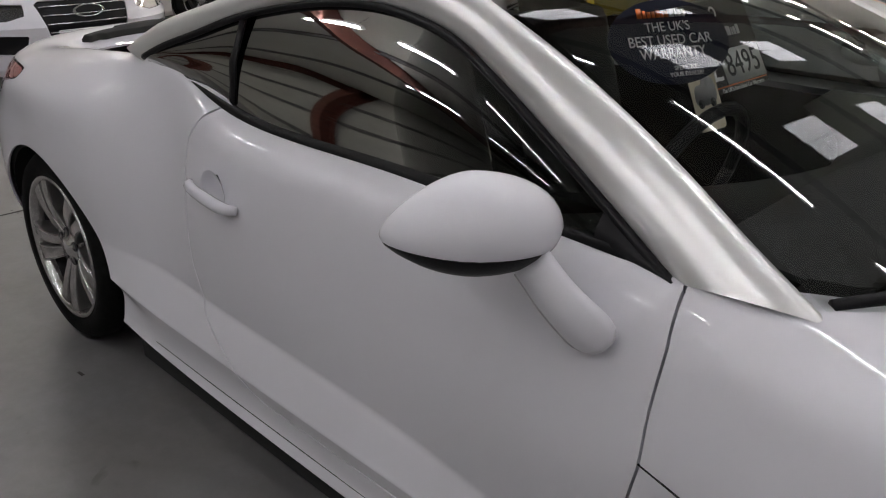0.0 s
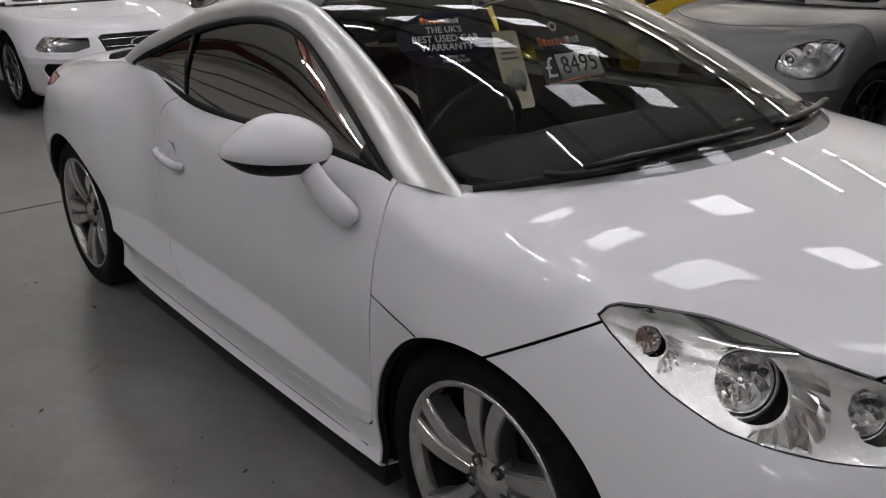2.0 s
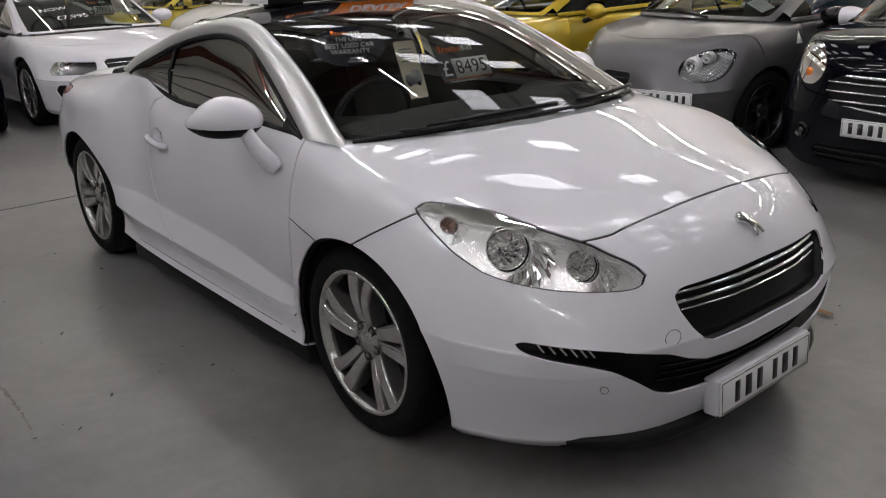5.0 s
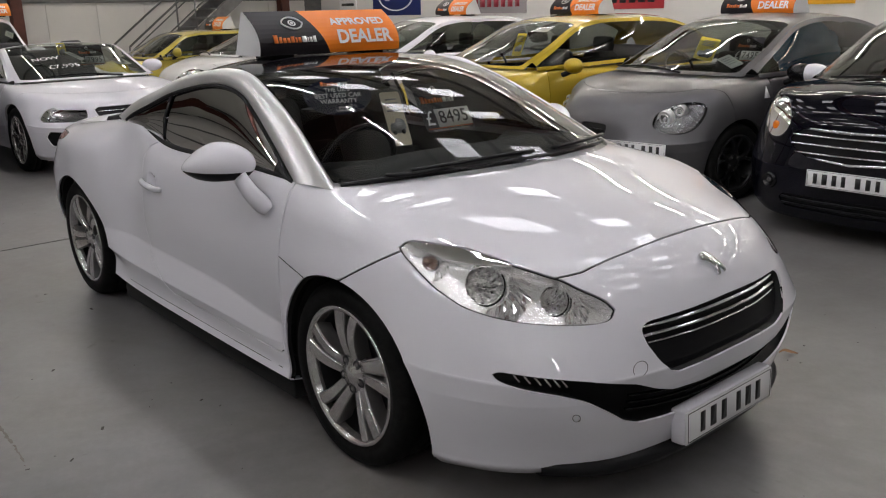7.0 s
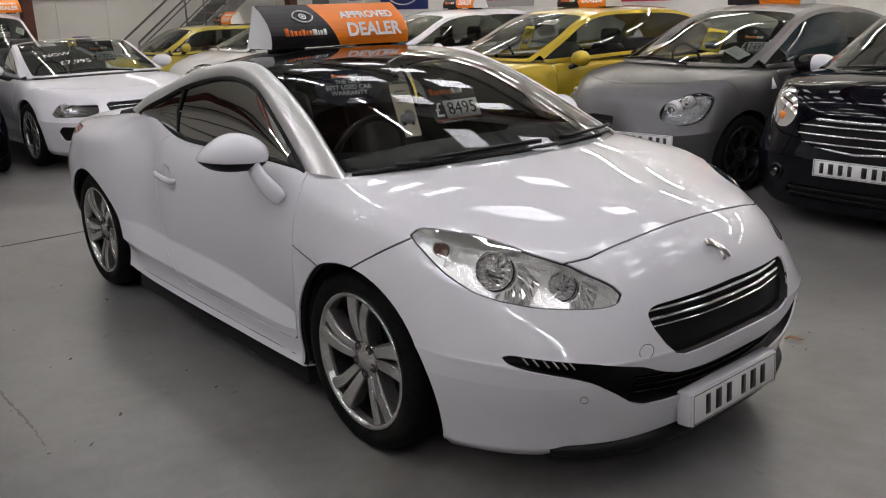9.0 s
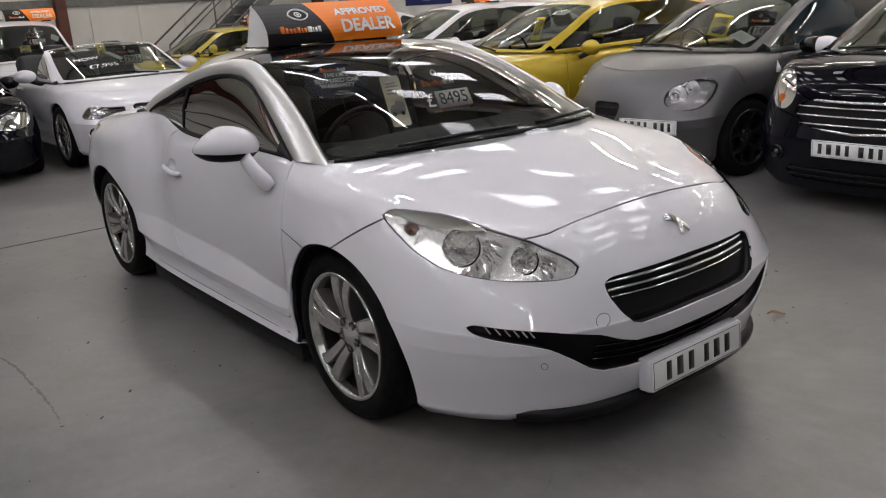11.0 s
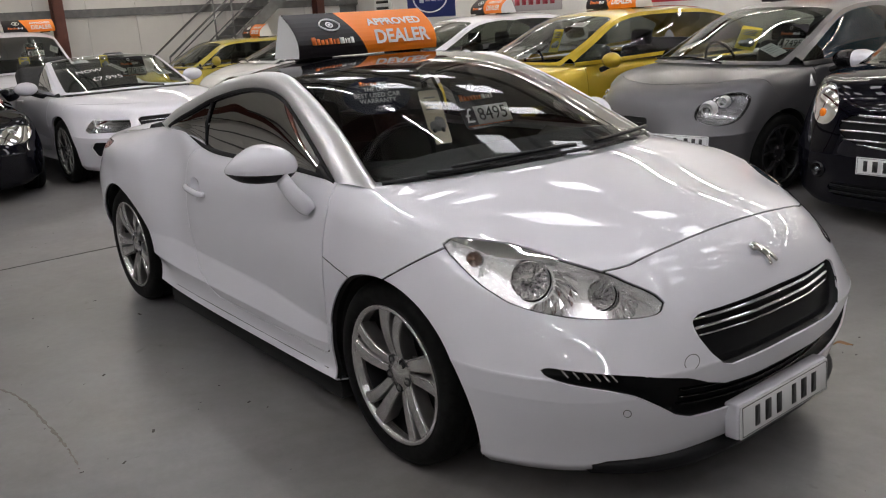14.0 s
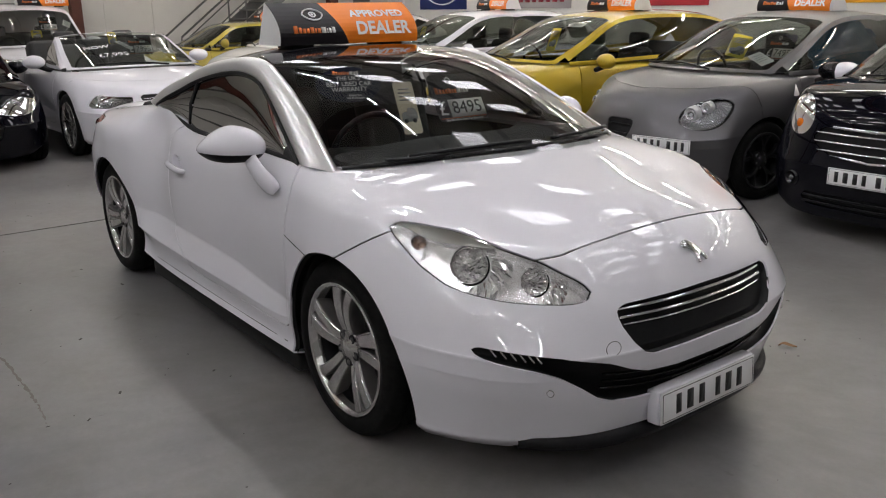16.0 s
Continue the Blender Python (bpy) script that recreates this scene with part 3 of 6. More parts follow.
def roof_sign(m, parent=None, length=0.80, height=0.198, group="roof signs"):
    """A magnetic roof sign: bent sheet, black and orange face, white ends, words on the face. It faces +x, its foot at z = 0."""
    ob = thing("roof_sign", m, "black and orange roof sign with white ends on a car roof", "roof sign", group)
    n, prof = 10, []
    for i in range(n + 1):
        s = i / n
        prof.append((0.11 - 0.135 * s * s + 0.02 * math.sin(math.pi * s), height * s))
    back = [(-0.025 - 0.02 - 0.09 * s, height * (1 - s)) for s in (0.0, 0.3, 0.6, 1.0)]
    split = -length / 2 + length * 0.475

    def face(y0, y1, slant0, slant1, name, mat):
        V, F = [], []
        for i, (x, z) in enumerate(prof):
            s = i / n
            V += [(x, y0 + slant0 * s, z), (x, y1 + slant1 * s, z)]
        for i in range(n):
            F.append((2 * i, 2 * i + 1, 2 * i + 3, 2 * i + 2))
        bm = shell(V, F)
        r = bmesh.ops.solidify(bm, geom=bm.faces[:], thickness=0.004)
        bmesh.ops.recalc_face_normals(bm, faces=bm.faces)
        return part(name, bm, mat, ob, smooth=False)

    face(-length / 2, split, 0, -0.10, "black_face", SIGN_BLACK)
    face(split, length / 2, -0.10, 0, "orange_face", SIGN_ORANGE)
    loop = prof + back
    V = [(x, -length / 2, z) for x, z in loop] + [(x, length / 2, z) for x, z in loop]
    k = len(loop)
    F = [tuple(range(k)), tuple(range(k, 2 * k))] + [(i, (i + 1) % k, k + (i + 1) % k, k + i) for i in range(n + 1, k - 1)]
    V = [((x * 0.97), y, z) for x, y, z in V]
    bm = shell(V, F)
    bmesh.ops.recalc_face_normals(bm, faces=bm.faces)
    part("white_case", bm, SIGN_WHITE, ob, smooth=False)
    for y in (-length * 0.33, length * 0.33):
        part("magnet_foot", box(0.16, 0.12, 0.02, at=(0.0, y, -0.008), bevel=0.004), PLASTIC, ob)
    lean = math.atan2(0.135, height)

    def on_face(y, s):
        x = 0.11 - 0.135 * s * s + 0.02 * math.sin(math.pi * s) + 0.0035
        return Matrix.Translation((x, y, height * s)) @ Matrix.Rotation(-math.atan2(0.27 * s - 0.0628 * math.cos(math.pi * s), height), 4, "Y") @ Matrix(((0, 0, 1, 0), (1, 0, 0, 0), (0, 1, 0, 0), (0, 0, 0, 1)))

    k = length / 1.05
    words("APPROVED", 0.086 * k, WHITE_INK, on_face(length * 0.225, 0.72), ob, thick=0.0008, bold=.03)
    words("DEALER", 0.122 * k, WHITE_INK, on_face(length * 0.235, 0.36), ob, bold=.03)
    # an eye mark and a name drawn as plain bars
    m1 = on_face(-length * 0.245, 0.72)
    part("eye_mark", moved(lathe([(0.013, 0), (0.013, 0.001), (0.020, 0.001), (0.020, 0)], 20, "z"), m1), WHITE_INK, ob)
    part("eye_mark", moved(lathe([(0.0, 0), (0.0, 0.001), (0.008, 0.001), (0.008, 0)], 16, "z"), m1), WHITE_INK, ob)
    for sgn in (1, -1):
        arc = [(0.06 * math.cos(q) , sgn * (0.062 * math.sin(q) - 0.022), 0.0005) for q in np.linspace(0.35, math.pi - 0.35, 12)]
        part("eye_mark", moved(tube(arc, 0.004, 6), m1), WHITE_INK, ob)
    m2 = on_face(-length * 0.245, 0.36)
    name_marks(m2 @ Matrix.Translation((.0, 0, 0)), k * 1.12, ob)
    return ob

# ---- the white coupe ----
# Feature lines (x ahead of the front axle, half width, height) from the nose's middle round the flank to the tail's middle.
CHIN = [(.80, 0, .13), (.795, .25, .13), (.75, .5, .13), (.62, .68, .135), (.48, .79, .15), (.38, .84, .16), (0, .85, .16), (-.38, .79, .185), (-.95, .79, .18), (-1.6, .79, .18), (-1.95, .79, .185), (-2.2, .80, .19), (-2.6, .86, .2), (-3.0, .82, .26), (-3.22, .6, .28), (-3.3, 0, .28)]
SILL = [(.878, 0, .19), (.870, .25, .19), (.815, .5, .19), (.671, .708, .19), (.511, .839, .2), (.39, .885, .21), (0, .90, .21), (-.38, .914, .209), (-.95, .918, .208), (-1.6, .917, .208), (-1.95, .912, .214), (-2.2, .905, .226), (-2.6, .905, .26), (-3.0, .85, .30), (-3.24, .61, .32), (-3.33, 0, .32)]
GROOVE = [(.903, 0, .26), (.893, .25, .26), (.837, .5, .262), (.687, .719, .265), (.513, .853, .275), (.40, .905, .285), (0, .92, .29), (-.38, .906, .246), (-.95, .908, .245), (-1.6, .908, .245), (-1.95, .906, .250), (-2.2, .90, .27), (-2.6, .92, .33), (-3.0, .87, .36), (-3.26, .62, .37), (-3.35, 0, .37)]
DOOR_FOOT = [(.928, 0, .35), (.918, .25, .35), (.86, .52, .355), (.715, .738, .365), (.53, .87, .38), (.41, .92, .39), (0, .935, .4), (-.38, .912, .300), (-.95, .911, .296), (-1.6, .909, .296), (-1.95, .909, .304), (-2.2, .898, .335), (-2.6, .942, .43), (-3.03, .885, .45), (-3.3, .63, .45), (-3.38, 0, .45)]
CREASE = [(.943, 0, .43), (.932, .25, .43), (.874, .52, .43), (.735, .74, .43), (.545, .873, .44), (.415, .926, .45), (0, .945, .46), (-.38, .916, .350), (-.95, .921, .346), (-1.6, .919, .346), (-1.95, .920, .354), (-2.2, .926, .385), (-2.6, .948, .51), (-3.05, .89, .52), (-3.31, .63, .52), (-3.39, 0, .52)]
WAIST = [(.95, 0, .495), (.938, .25, .495), (.88, .52, .495), (.745, .735, .495), (.555, .868, .505), (.42, .928, .52), (0, .95, .54), (-.38, .903, .425), (-.95, .886, .455), (-1.6, .881, .468), (-1.95, .883, .475), (-2.2, .906, .49), (-2.6, .952, .57), (-3.05, .89, .58), (-3.32, .63, .58), (-3.4, 0, .58)]
BROW = [(.90, 0, .63), (.887, .25, .63), (.815, .5, .64), (.64, .72, .65), (.46, .845, .67), (.3, .915, .70), (0, .952, .72), (-.35, .93, .70), (-.95, .895, .68), (-1.6, .885, .68), (-1.95, .885, .70), (-2.2, .915, .72), (-2.6, .948, .75), (-3.05, .88, .72), (-3.3, .62, .72), (-3.38, 0, .72)]
SHOULDER = [(.80, 0, .765), (.785, .25, .765), (.705, .46, .775), (.53, .64, .80), (.36, .775, .845), (.2, .855, .87), (0, .885, .885), (-.34, .878, .90), (-.95, .865, .90), (-1.6, .85, .91), (-1.95, .84, .925), (-2.2, .890, .910), (-2.6, .905, .900), (-3.0, .80, .925), (-3.25, .55, .93), (-3.32, 0, .935)]
BELT = [(.62, 0, .845), (.61, .22, .845), (.54, .4, .85), (.42, .54, .865), (.28, .66, .895), (.12, .75, .92), (-.05, .79, .94), (-.33, .83, .957), (-.95, .81, .962), (-1.6, .79, .962), (-1.95, .775, 1.045), (-2.2, .755, 1.03), (-2.6, .73, .99), (-2.95, .66, .95), (-3.12, .45, .955), (-3.2, 0, .96)]
BONNET_MID = [(.35, 0, .93), (.34, .2, .93), (.30, .35, .932), (.24, .46, .937), (.14, .55, .95), (.02, .63, .96), (-.10, .70, .965), (-.36, .79, .955), (-.95, .77, .96), (-1.6, .76, .955), (-1.95, .74, 1.035), (-2.2, .71, 1.01), (-2.6, .67, .965), (-2.9, .6, .935), (-3.05, .4, .935), (-3.1, 0, .935)]
COWL = [(.09, 0, .988), (.075, .2, .988), (.04, .35, .984), (-.01, .48, .979), (-.07, .6, .972), (-.145, .69, .965), (-.225, .745, .956), (-.40, .75, .95), (-.95, .73, .95), (-1.6, .72, .945), (-1.95, .70, 1.01), (-2.2, .66, .97), (-2.6, .62, .94), (-2.85, .55, .925), (-2.98, .35, .925), (-3.0, 0, .925)]


def haunch(line, before, after):
    """The rear wing: a hollow ahead of the arch, then a swell."""
    shift = {-1.95: before, -2.2: after}
    return [(x, w + shift.get(x, 0), z) for x, w, z in line]


WAIST, BROW, SHOULDER = haunch(WAIST, -.008, .016), haunch(BROW, -.022, .022), haunch(SHOULDER, -.026, .0)


def between(a, b, s):
    """A line a part of the way from one feature line to the next; it makes the fold beside it tighter."""
    return [tuple(p + (q - p) * s for p, q in zip(u, v)) for u, v in zip(a, b)]


COUPE_LINES = [CHIN, SILL, between(SILL, GROOVE, .3), GROOVE, DOOR_FOOT, between(CREASE, DOOR_FOOT, .12), CREASE, between(CREASE, WAIST, .15), between(WAIST, CREASE, .2), WAIST, between(WAIST, BROW, .08), BROW, SHOULDER, BELT, BONNET_MID, COWL]
ARCH_F, ARCH_R = (0.037, 0.305, 0.41), (-2.57, 0.30, 0.41)
LAMP = [(.266, .846), (.270, .856), (.283, .861), (.40, .838), (.53, .803), (.675, .760), (.765, .715), (.800, .688), (.812, .668), (.810, .654), (.79, .649), (.72, .652), (.66, .658), (.58, .674), (.506, .695), (.415, .742), (.343, .793), (.29, .83)]
GRILLE = [(0, .641), (.22, .639), (.36, .636), (.392, .630), (.405, .615), (.402, .58), (.37, .523), (.33, .482), (.29, .469), (.2, .471), (0, .474)]
INTAKE = [(0, .405), (.18, .405), (.31, .413), (.38, .435), (.46, .470), (.60, .502), (.726, .522), (.790, .533), (.808, .527), (.803, .510), (.770, .489), (.68, .464), (.615, .440), (.536, .388), (.48, .346), (.427, .325), (.31, .314), (0, .308)]
DOOR = [(-.351, .97), (-.337, .875), (-.338, .775), (-.335, .707), (-.365, .55), (-.388, .40), (-.39, .304), (-1.385, .302), (-1.44, .316), (-1.513, .355), (-1.60, .395), (-1.67, .44), (-1.728, .56), (-1.74, .68), (-1.748, .80), (-1.74, .893), (-1.70, .95), (-1.62, .995)]
EDGE_LINE = [(-.12, .772, .925), (-.165, .772, .953), (-.45, .712, 1.098), (-.83, .643, 1.262), (-1.163, .618, 1.32), (-1.59, .638, 1.268), (-2.02, .705, 1.125), (-2.2, .73, 1.02), (-2.5, .70, .92)]
ARCH_INNER = [(-.37, .826, .953), (-.5, .794, 1.017), (-.66, .756, 1.094), (-.83, .717, 1.172), (-.967, .69, 1.225), (-1.14, .675, 1.254), (-1.30, .676, 1.254), (-1.485, .688, 1.23), (-1.665, .712, 1.19), (-1.81, .742, 1.14), (-1.955, .776, 1.088), (-2.06, .795, 1.04)]
ARCH_OUTER = [(-.155, .787, .948), (-.30, .757, 1.02), (-.45, .725, 1.10), (-.67, .683, 1.2), (-.86, .652, 1.27), (-1.0, .635, 1.313), (-1.163, .63, 1.325), (-1.37, .637, 1.308), (-1.59, .651, 1.275), (-1.79, .682, 1.21), (-2.02, .72, 1.135), (-2.18, .75, 1.05)]
MID_LINE = [(.15, 0, .965), (.12, 0, .985), (-.22, 0, 1.15), (-.65, 0, 1.29), (-1.1, 0, 1.352), (-1.55, 0, 1.35), (-2.0, 0, 1.26), (-2.5, 0, 1.10), (-2.9, 0, .95)]


# the bonnet's height over x and half width, as powers of both
BONNET = {(0, 0): 1.0067, (0, 2): -.0914, (0, 4): -.1521, (0, 6): .3694, (0, 8): -.315, (1, 0): -.1256, (1, 2): -.0471, (1, 4): .1996,
          (1, 6): -.1545, (2, 0): -.6652, (2, 2): 1.0857, (2, 4): -.9936, (2, 6): .5708, (3, 0): 1.5156, (3, 2): -4.5578, (3, 4): .0134,
          (4, 0): -1.1933, (4, 2): 3.9972, (4, 4): 1.3406}


def faired(grid):
    """Evens out the bonnet, the nose's top and the front wing, and leaves the folds of the flank as they are."""
    x, z = grid[..., 0], grid[..., 2]
    soft = np.clip((z - .70) / .10, 0, 1) * np.clip((x + .25) / .25, 0, 1) + np.clip((z - .44) / .04, 0, 1) * (.3 + .7 * np.clip((x - .05) / .15, 0, 1))
    soft = np.clip(soft, 0, 1)[..., None] * 0.5
    soft[0], soft[-1] = 0, 0
    for k in range(240):
        g = np.concatenate([grid[:, 1:2] * (1, -1, 1), grid, grid[:, -2:-1] * (1, -1, 1)], 1)
        mean = grid.copy()
        mean[1:-1] = (g[:-2, 1:-1] + g[2:, 1:-1] + g[1:-1, :-2] + g[1:-1, 2:]) / 4
        # a step in and a step out by turns, so that the sheet does not shrink
        grid = grid + (mean - grid) * soft * (1.0 if k % 2 == 0 else -1.03)
    # the bonnet's skin: one low-order surface, faded in from its rim
    x, y, z = grid[..., 0], grid[..., 1], grid[..., 2]
    w = np.clip((z - .775) / .05, 0, 1) * np.clip((x + .20) / .12, 0, 1) * np.clip((.87 - np.abs(y)) / .10, 0, 1)
    w = w * w * (3 - 2 * w)
    skin = sum(c * x ** a * y ** b for (a, b), c in BONNET.items())
    # a soft hollow along the inner edge of each front wing
    along = np.clip((x + .02) / .12, 0, 1) * np.clip((.70 - x) / .15, 0, 1)
    off = (np.abs(y) - (.80 - .47 * x)) * .905
    grid[..., 2] = z + w * (skin - z) - .0007 * along * np.exp(-(off / .045) ** 2)
    # one more evening-out where the skin runs into the wings
    x, z = grid[..., 0], grid[..., 2]
    soft = (np.clip((z - .80) / .05, 0, 1) * np.clip((x + .22) / .12, 0, 1) * np.clip(6 * w * (1 - w), 0, 1))[..., None] * .5
    soft[0], soft[-1] = 0, 0
    for k in range(200):
        g = np.concatenate([grid[:, 1:2] * (1, -1, 1), grid, grid[:, -2:-1] * (1, -1, 1)], 1)
        mean = grid.copy()
        mean[1:-1] = (g[:-2, 1:-1] + g[2:, 1:-1] + g[1:-1, :-2] + g[1:-1, 2:]) / 4
        grid = grid + (mean - grid) * soft * (1.0 if k % 2 == 0 else -1.03)
    # the crests over the front and rear wheels
    n = grid_normals(grid)
    x, y, z = grid[..., 0], np.abs(grid[..., 1]), grid[..., 2]
    for xs, ys, zs, high, wide in (((-.32, 0, .26), (.885, .893, .845), (.875, .865, .855), .010, .055), ((-2.95, -2.5, -2.08), (.86, .92, .885), (.87, .875, .885), .013, .075)):
        far = (y - np.interp(x, xs, ys)) ** 2 + (z - np.interp(x, xs, zs)) ** 2
        ends = np.clip((x - xs[0]) / .15, 0, 1) * np.clip((xs[2] - x) / .15, 0, 1)
        grid = grid + n * (high * ends * ends * (3 - 2 * ends) * np.exp(-far / wide ** 2))[..., None]
    # the lip round the front wheel runs in one even sweep
    x, y, z = grid[..., 0], np.abs(grid[..., 1]), grid[..., 2]
    far, turn = np.hypot(x - ARCH_F[0], z - ARCH_F[1]) - ARCH_F[2], np.arctan2(z - ARCH_F[1], -(x - ARCH_F[0]))
    lip = (np.abs(far) < .03) & (y > .6) & (turn > -.6) & (turn < 1.6)
    at, out = turn[lip], y[lip]
    even = np.polynomial.Polynomial.fit(at, out, 3)
    steps = np.linspace(-.6, 1.6, 23)
    local = np.array([np.average(out, weights=np.exp(-((at - a) / .06) ** 2) + 1e-9) for a in steps])
    w = np.clip(1 - np.abs(far) / .12, 0, 1) * np.clip((turn + .32) / .3, 0, 1) * np.clip((1.3 - turn) / .5, 0, 1) * (y > .6)
    grid[..., 1] += np.sign(grid[..., 1]) * w * w * (3 - 2 * w) * np.interp(turn, steps, even(steps) - local)
    return grid


def coupe():
    car = thing("coupe_car", None, "white two-door coupe with silver roof arches on grey floor", "car")
    grid = faired(body_grid(COUPE_LINES, 14, 7))
    V, F = sheet(grid)

    def xz(V):
        return V[:, [0, 2]]

    def yz(V):
        return np.c_[np.abs(V[:, 1]), V[:, 2]]

    def arches(V, grow=0.0):
        f = np.hypot(V[:, 0] - ARCH_F[0], V[:, 2] - ARCH_F[1]) - ARCH_F[2] - grow
        r = np.hypot(V[:, 0] - ARCH_R[0], V[:, 2] - ARCH_R[1]) - ARCH_R[2] - grow
        return np.minimum(f, r)

    def lamp(V):
        return np.where((np.abs(V[:, 1]) > 0.38) & (V[:, 0] > 0.1), outline_distance(xz(V), LAMP), -0.2)

    def mouth(V, outline):
        return np.where(V[:, 0] > 0.4, outline_distance(yz(V), outline), -0.2)

    half_grille = [(-0.1, .641), *GRILLE, (-0.1, .474)]
    half_intake = [(-0.1, .405), *INTAKE, (-0.1, .308)]
    # inner black shell
    inner = grid - grid_normals(grid) * 0.02
    iV, iF = sheet(inner)
    iV, iF = clip(iV, iF, arches(iV, -0.01))
    iV, iF = clip(iV, iF, -lamp(iV), 0.02)
    iV, iF = clip(iV, iF, np.minimum(-mouth(iV, half_grille), -mouth(iV, half_intake)), 0.0)
    part("inner_shell", shell(*both_sides(iV, iF)), SHADOW_BLACK, car)
    # lamps and openings
    lampV, lampF = clip(V, F, lamp(V), 0.0015)
    V, F = clip(V, F, arches(V))
    V, F = clip(V, F, -lamp(V), 0.001)
    grV, grF = clip(V, F, mouth(V, half_grille))
    V, F = clip(V, F, -mouth(V, half_grille))
    inV, inF = clip(V, F, mouth(V, half_intake))
    V, F = clip(V, F, -mouth(V, half_intake))

    def nose(V):
        y = np.abs(V[:, 1])
        top = V[:, 0] - np.interp(y, [0, .17, .29, .41, .48, .52, .56, .62], [.717, .716, .712, .702, .693, .675, .652, .63])
        a, b = np.array((.094, .725)), np.array((.282, .836))
        d = (b - a) / np.linalg.norm(b - a)
        low = (V[:, 0] - a[0]) * d[1] - (V[:, 2] - a[1]) * d[0]
        over = V[:, 2] > np.interp(V[:, 0], [.28, .30, .35, .53, .7], [.85, .845, .82, .75, .71])
        return np.where(V[:, 0] < 0.06, -1.0, np.where(y > 0.62, np.where(over & (V[:, 0] > .283), -1.0, low), top))

    nV, nF = clip(V, F, nose(V), 0.0032)
    V, F = clip(V, F, -nose(V), 0.0032)
    nV, nF = clip(nV, nF, nV[:, 2], 0.155)
    dd = np.where(np.abs(V[:, 1]) > 0.5, outline_distance(xz(V), DOOR), -0.3)
    dV, dF = clip(V, F, dd, 0.0025)
    dV, dF = clip(dV, dF, np.hypot(dV[:, 0] + 1.575, dV[:, 2] - .797) - .048)
    V, F = clip(V, F, -dd, 0.0025)
    tail = np.where(V[:, 0] < -2.5, outline_distance(V[:, [0, 2]], [(-2.70, .905), (-2.72, .928), (-2.82, .93), (-3.1, .915), (-3.3, .90), (-3.3, .80), (-3.0, .85), (-2.80, .885)]), -.2)
    tV, tF = clip(V, F, tail, .002)
    V, F = clip(V, F, -tail, .002)
    for side in (1, -1):
        tm = (tV, tF) if side == 1 else other_side(tV, tF)
        part("tail_light", shell(*tm), RED_LENS, car, "red tail light")
    body = panel("body_shell", *both_sides(V, F), WHITE_PAINT, car, fold=0.007)
    bumper = panel("front_bumper", *both_sides(nV, nF), WHITE_PAINT, car, fold=0.007)
    def flank_y(x, z):
        d = np.hypot(grid[..., 0] - x, grid[..., 2] - z).ravel()
        order = np.argsort(d)[:4]
        wgt = 1 / (d[order] + 1e-3)
        return float((grid[..., 1].ravel()[order] * wgt).sum() / wgt.sum())
    for side in (1, -1):
        seam = [(x, (flank_y(x, z) - .0002) * side, z) for x, z in ((-.337, .706), (-.29, .697), (-.239, .686), (-.19, .678), (-.15, .672))]
        part("panel_seam", line_tube(seam, .0018, 4), PLASTIC, car)
        part("sill_groove", line_tube([(x, (flank_y(x, z) + .0015) * side, z) for x, z in ((-.42, .236), (-.8, .237), (-1.2, .238), (-1.6, .239), (-1.95, .242))], .0022, 5), PLASTIC, car, "dark groove along the sill")
        dm = (dV, dF) if side == 1 else other_side(dV, dF)
        door = panel("door", *dm, WHITE_PAINT, car, fold=0.02)
        part("handle", line_tube([(-1.68, -.884 * side, .798), (-1.65, -.900 * side, .796), (-1.57, -.909 * side, .790), (-1.49, -.903 * side, .781), (-1.465, -.886 * side, .779)], [.010, .013, .015, .015, .015, .015, .016, .016, .016, .015, .014, .013, .010], up=(0, 0, 1), n=3), WHITE_PAINT, door)
        cup = moved(lathe([(.0, .016), (.022, .0145), (.038, .009), (.047, .002), (.055, -.001)], 28), Matrix.Translation((-1.575, -.8815 * side, .797)) @ Matrix.Diagonal((1, side, 1, 1)))
        part("handle_recess", cup, WHITE_PAINT, door)
    # headlamps
    for side in (1, -1):
        lm = (lampV, lampF) if side == 1 else other_side(lampV, lampF)
        hl = thing("headlight")
        hl.parent = car
        part("lens", shell(*lm), LENS, hl, "clear headlight lens")
        aim = (1.0, -0.72 * side, 0.40)
        cups = [(name, Vector((x - .021, -(y - .021) * side, z - .018)), r) for name, x, y, z, r in (("main_lamp", .487, .692, .742, .063), ("inner_lamp", .655, .562, .702, .047), ("corner_lamp", .338, .785, .803, .027))]
        bowl = pulled(*lm, 0.04)
        bV, bF = np.array([v.co for v in bowl.verts]), [tuple(v.index for v in f.verts) for f in bowl.faces]
        bowl.free()
        axis = np.array(Vector(aim).normalized())
        for name, at, r in cups:
            off = bV - np.array(at)
            bV, bF = clip(bV, bF, np.linalg.norm(off - np.outer(off @ axis, axis), axis=1), r * 1.02)
        part("bowl", shell(bV, bF), REFLECTOR_DULL, hl)
        seal = shell(*lm)
        bmesh.ops.remove_doubles(seal, verts=seal.verts, dist=2e-4)
        rim = [e for e in seal.edges if len(e.link_faces) == 1]
        wall, deep = {}, {}
        seal.normal_update()
        sgn = 1 if sum(f.normal.dot(f.calc_center_median() - Vector((-1, 0, .5))) for f in seal.faces) > 0 else -1
        for e in rim:
            for v in e.verts:
                if v not in wall:
                    wall[v] = (seal.verts.new(v.co - v.normal * sgn * 0.001), seal.verts.new(v.co - v.normal * sgn * 0.006))
                    deep[v] = [tuple(v.co - v.normal * sgn * q) for q in (.0062, .052)]
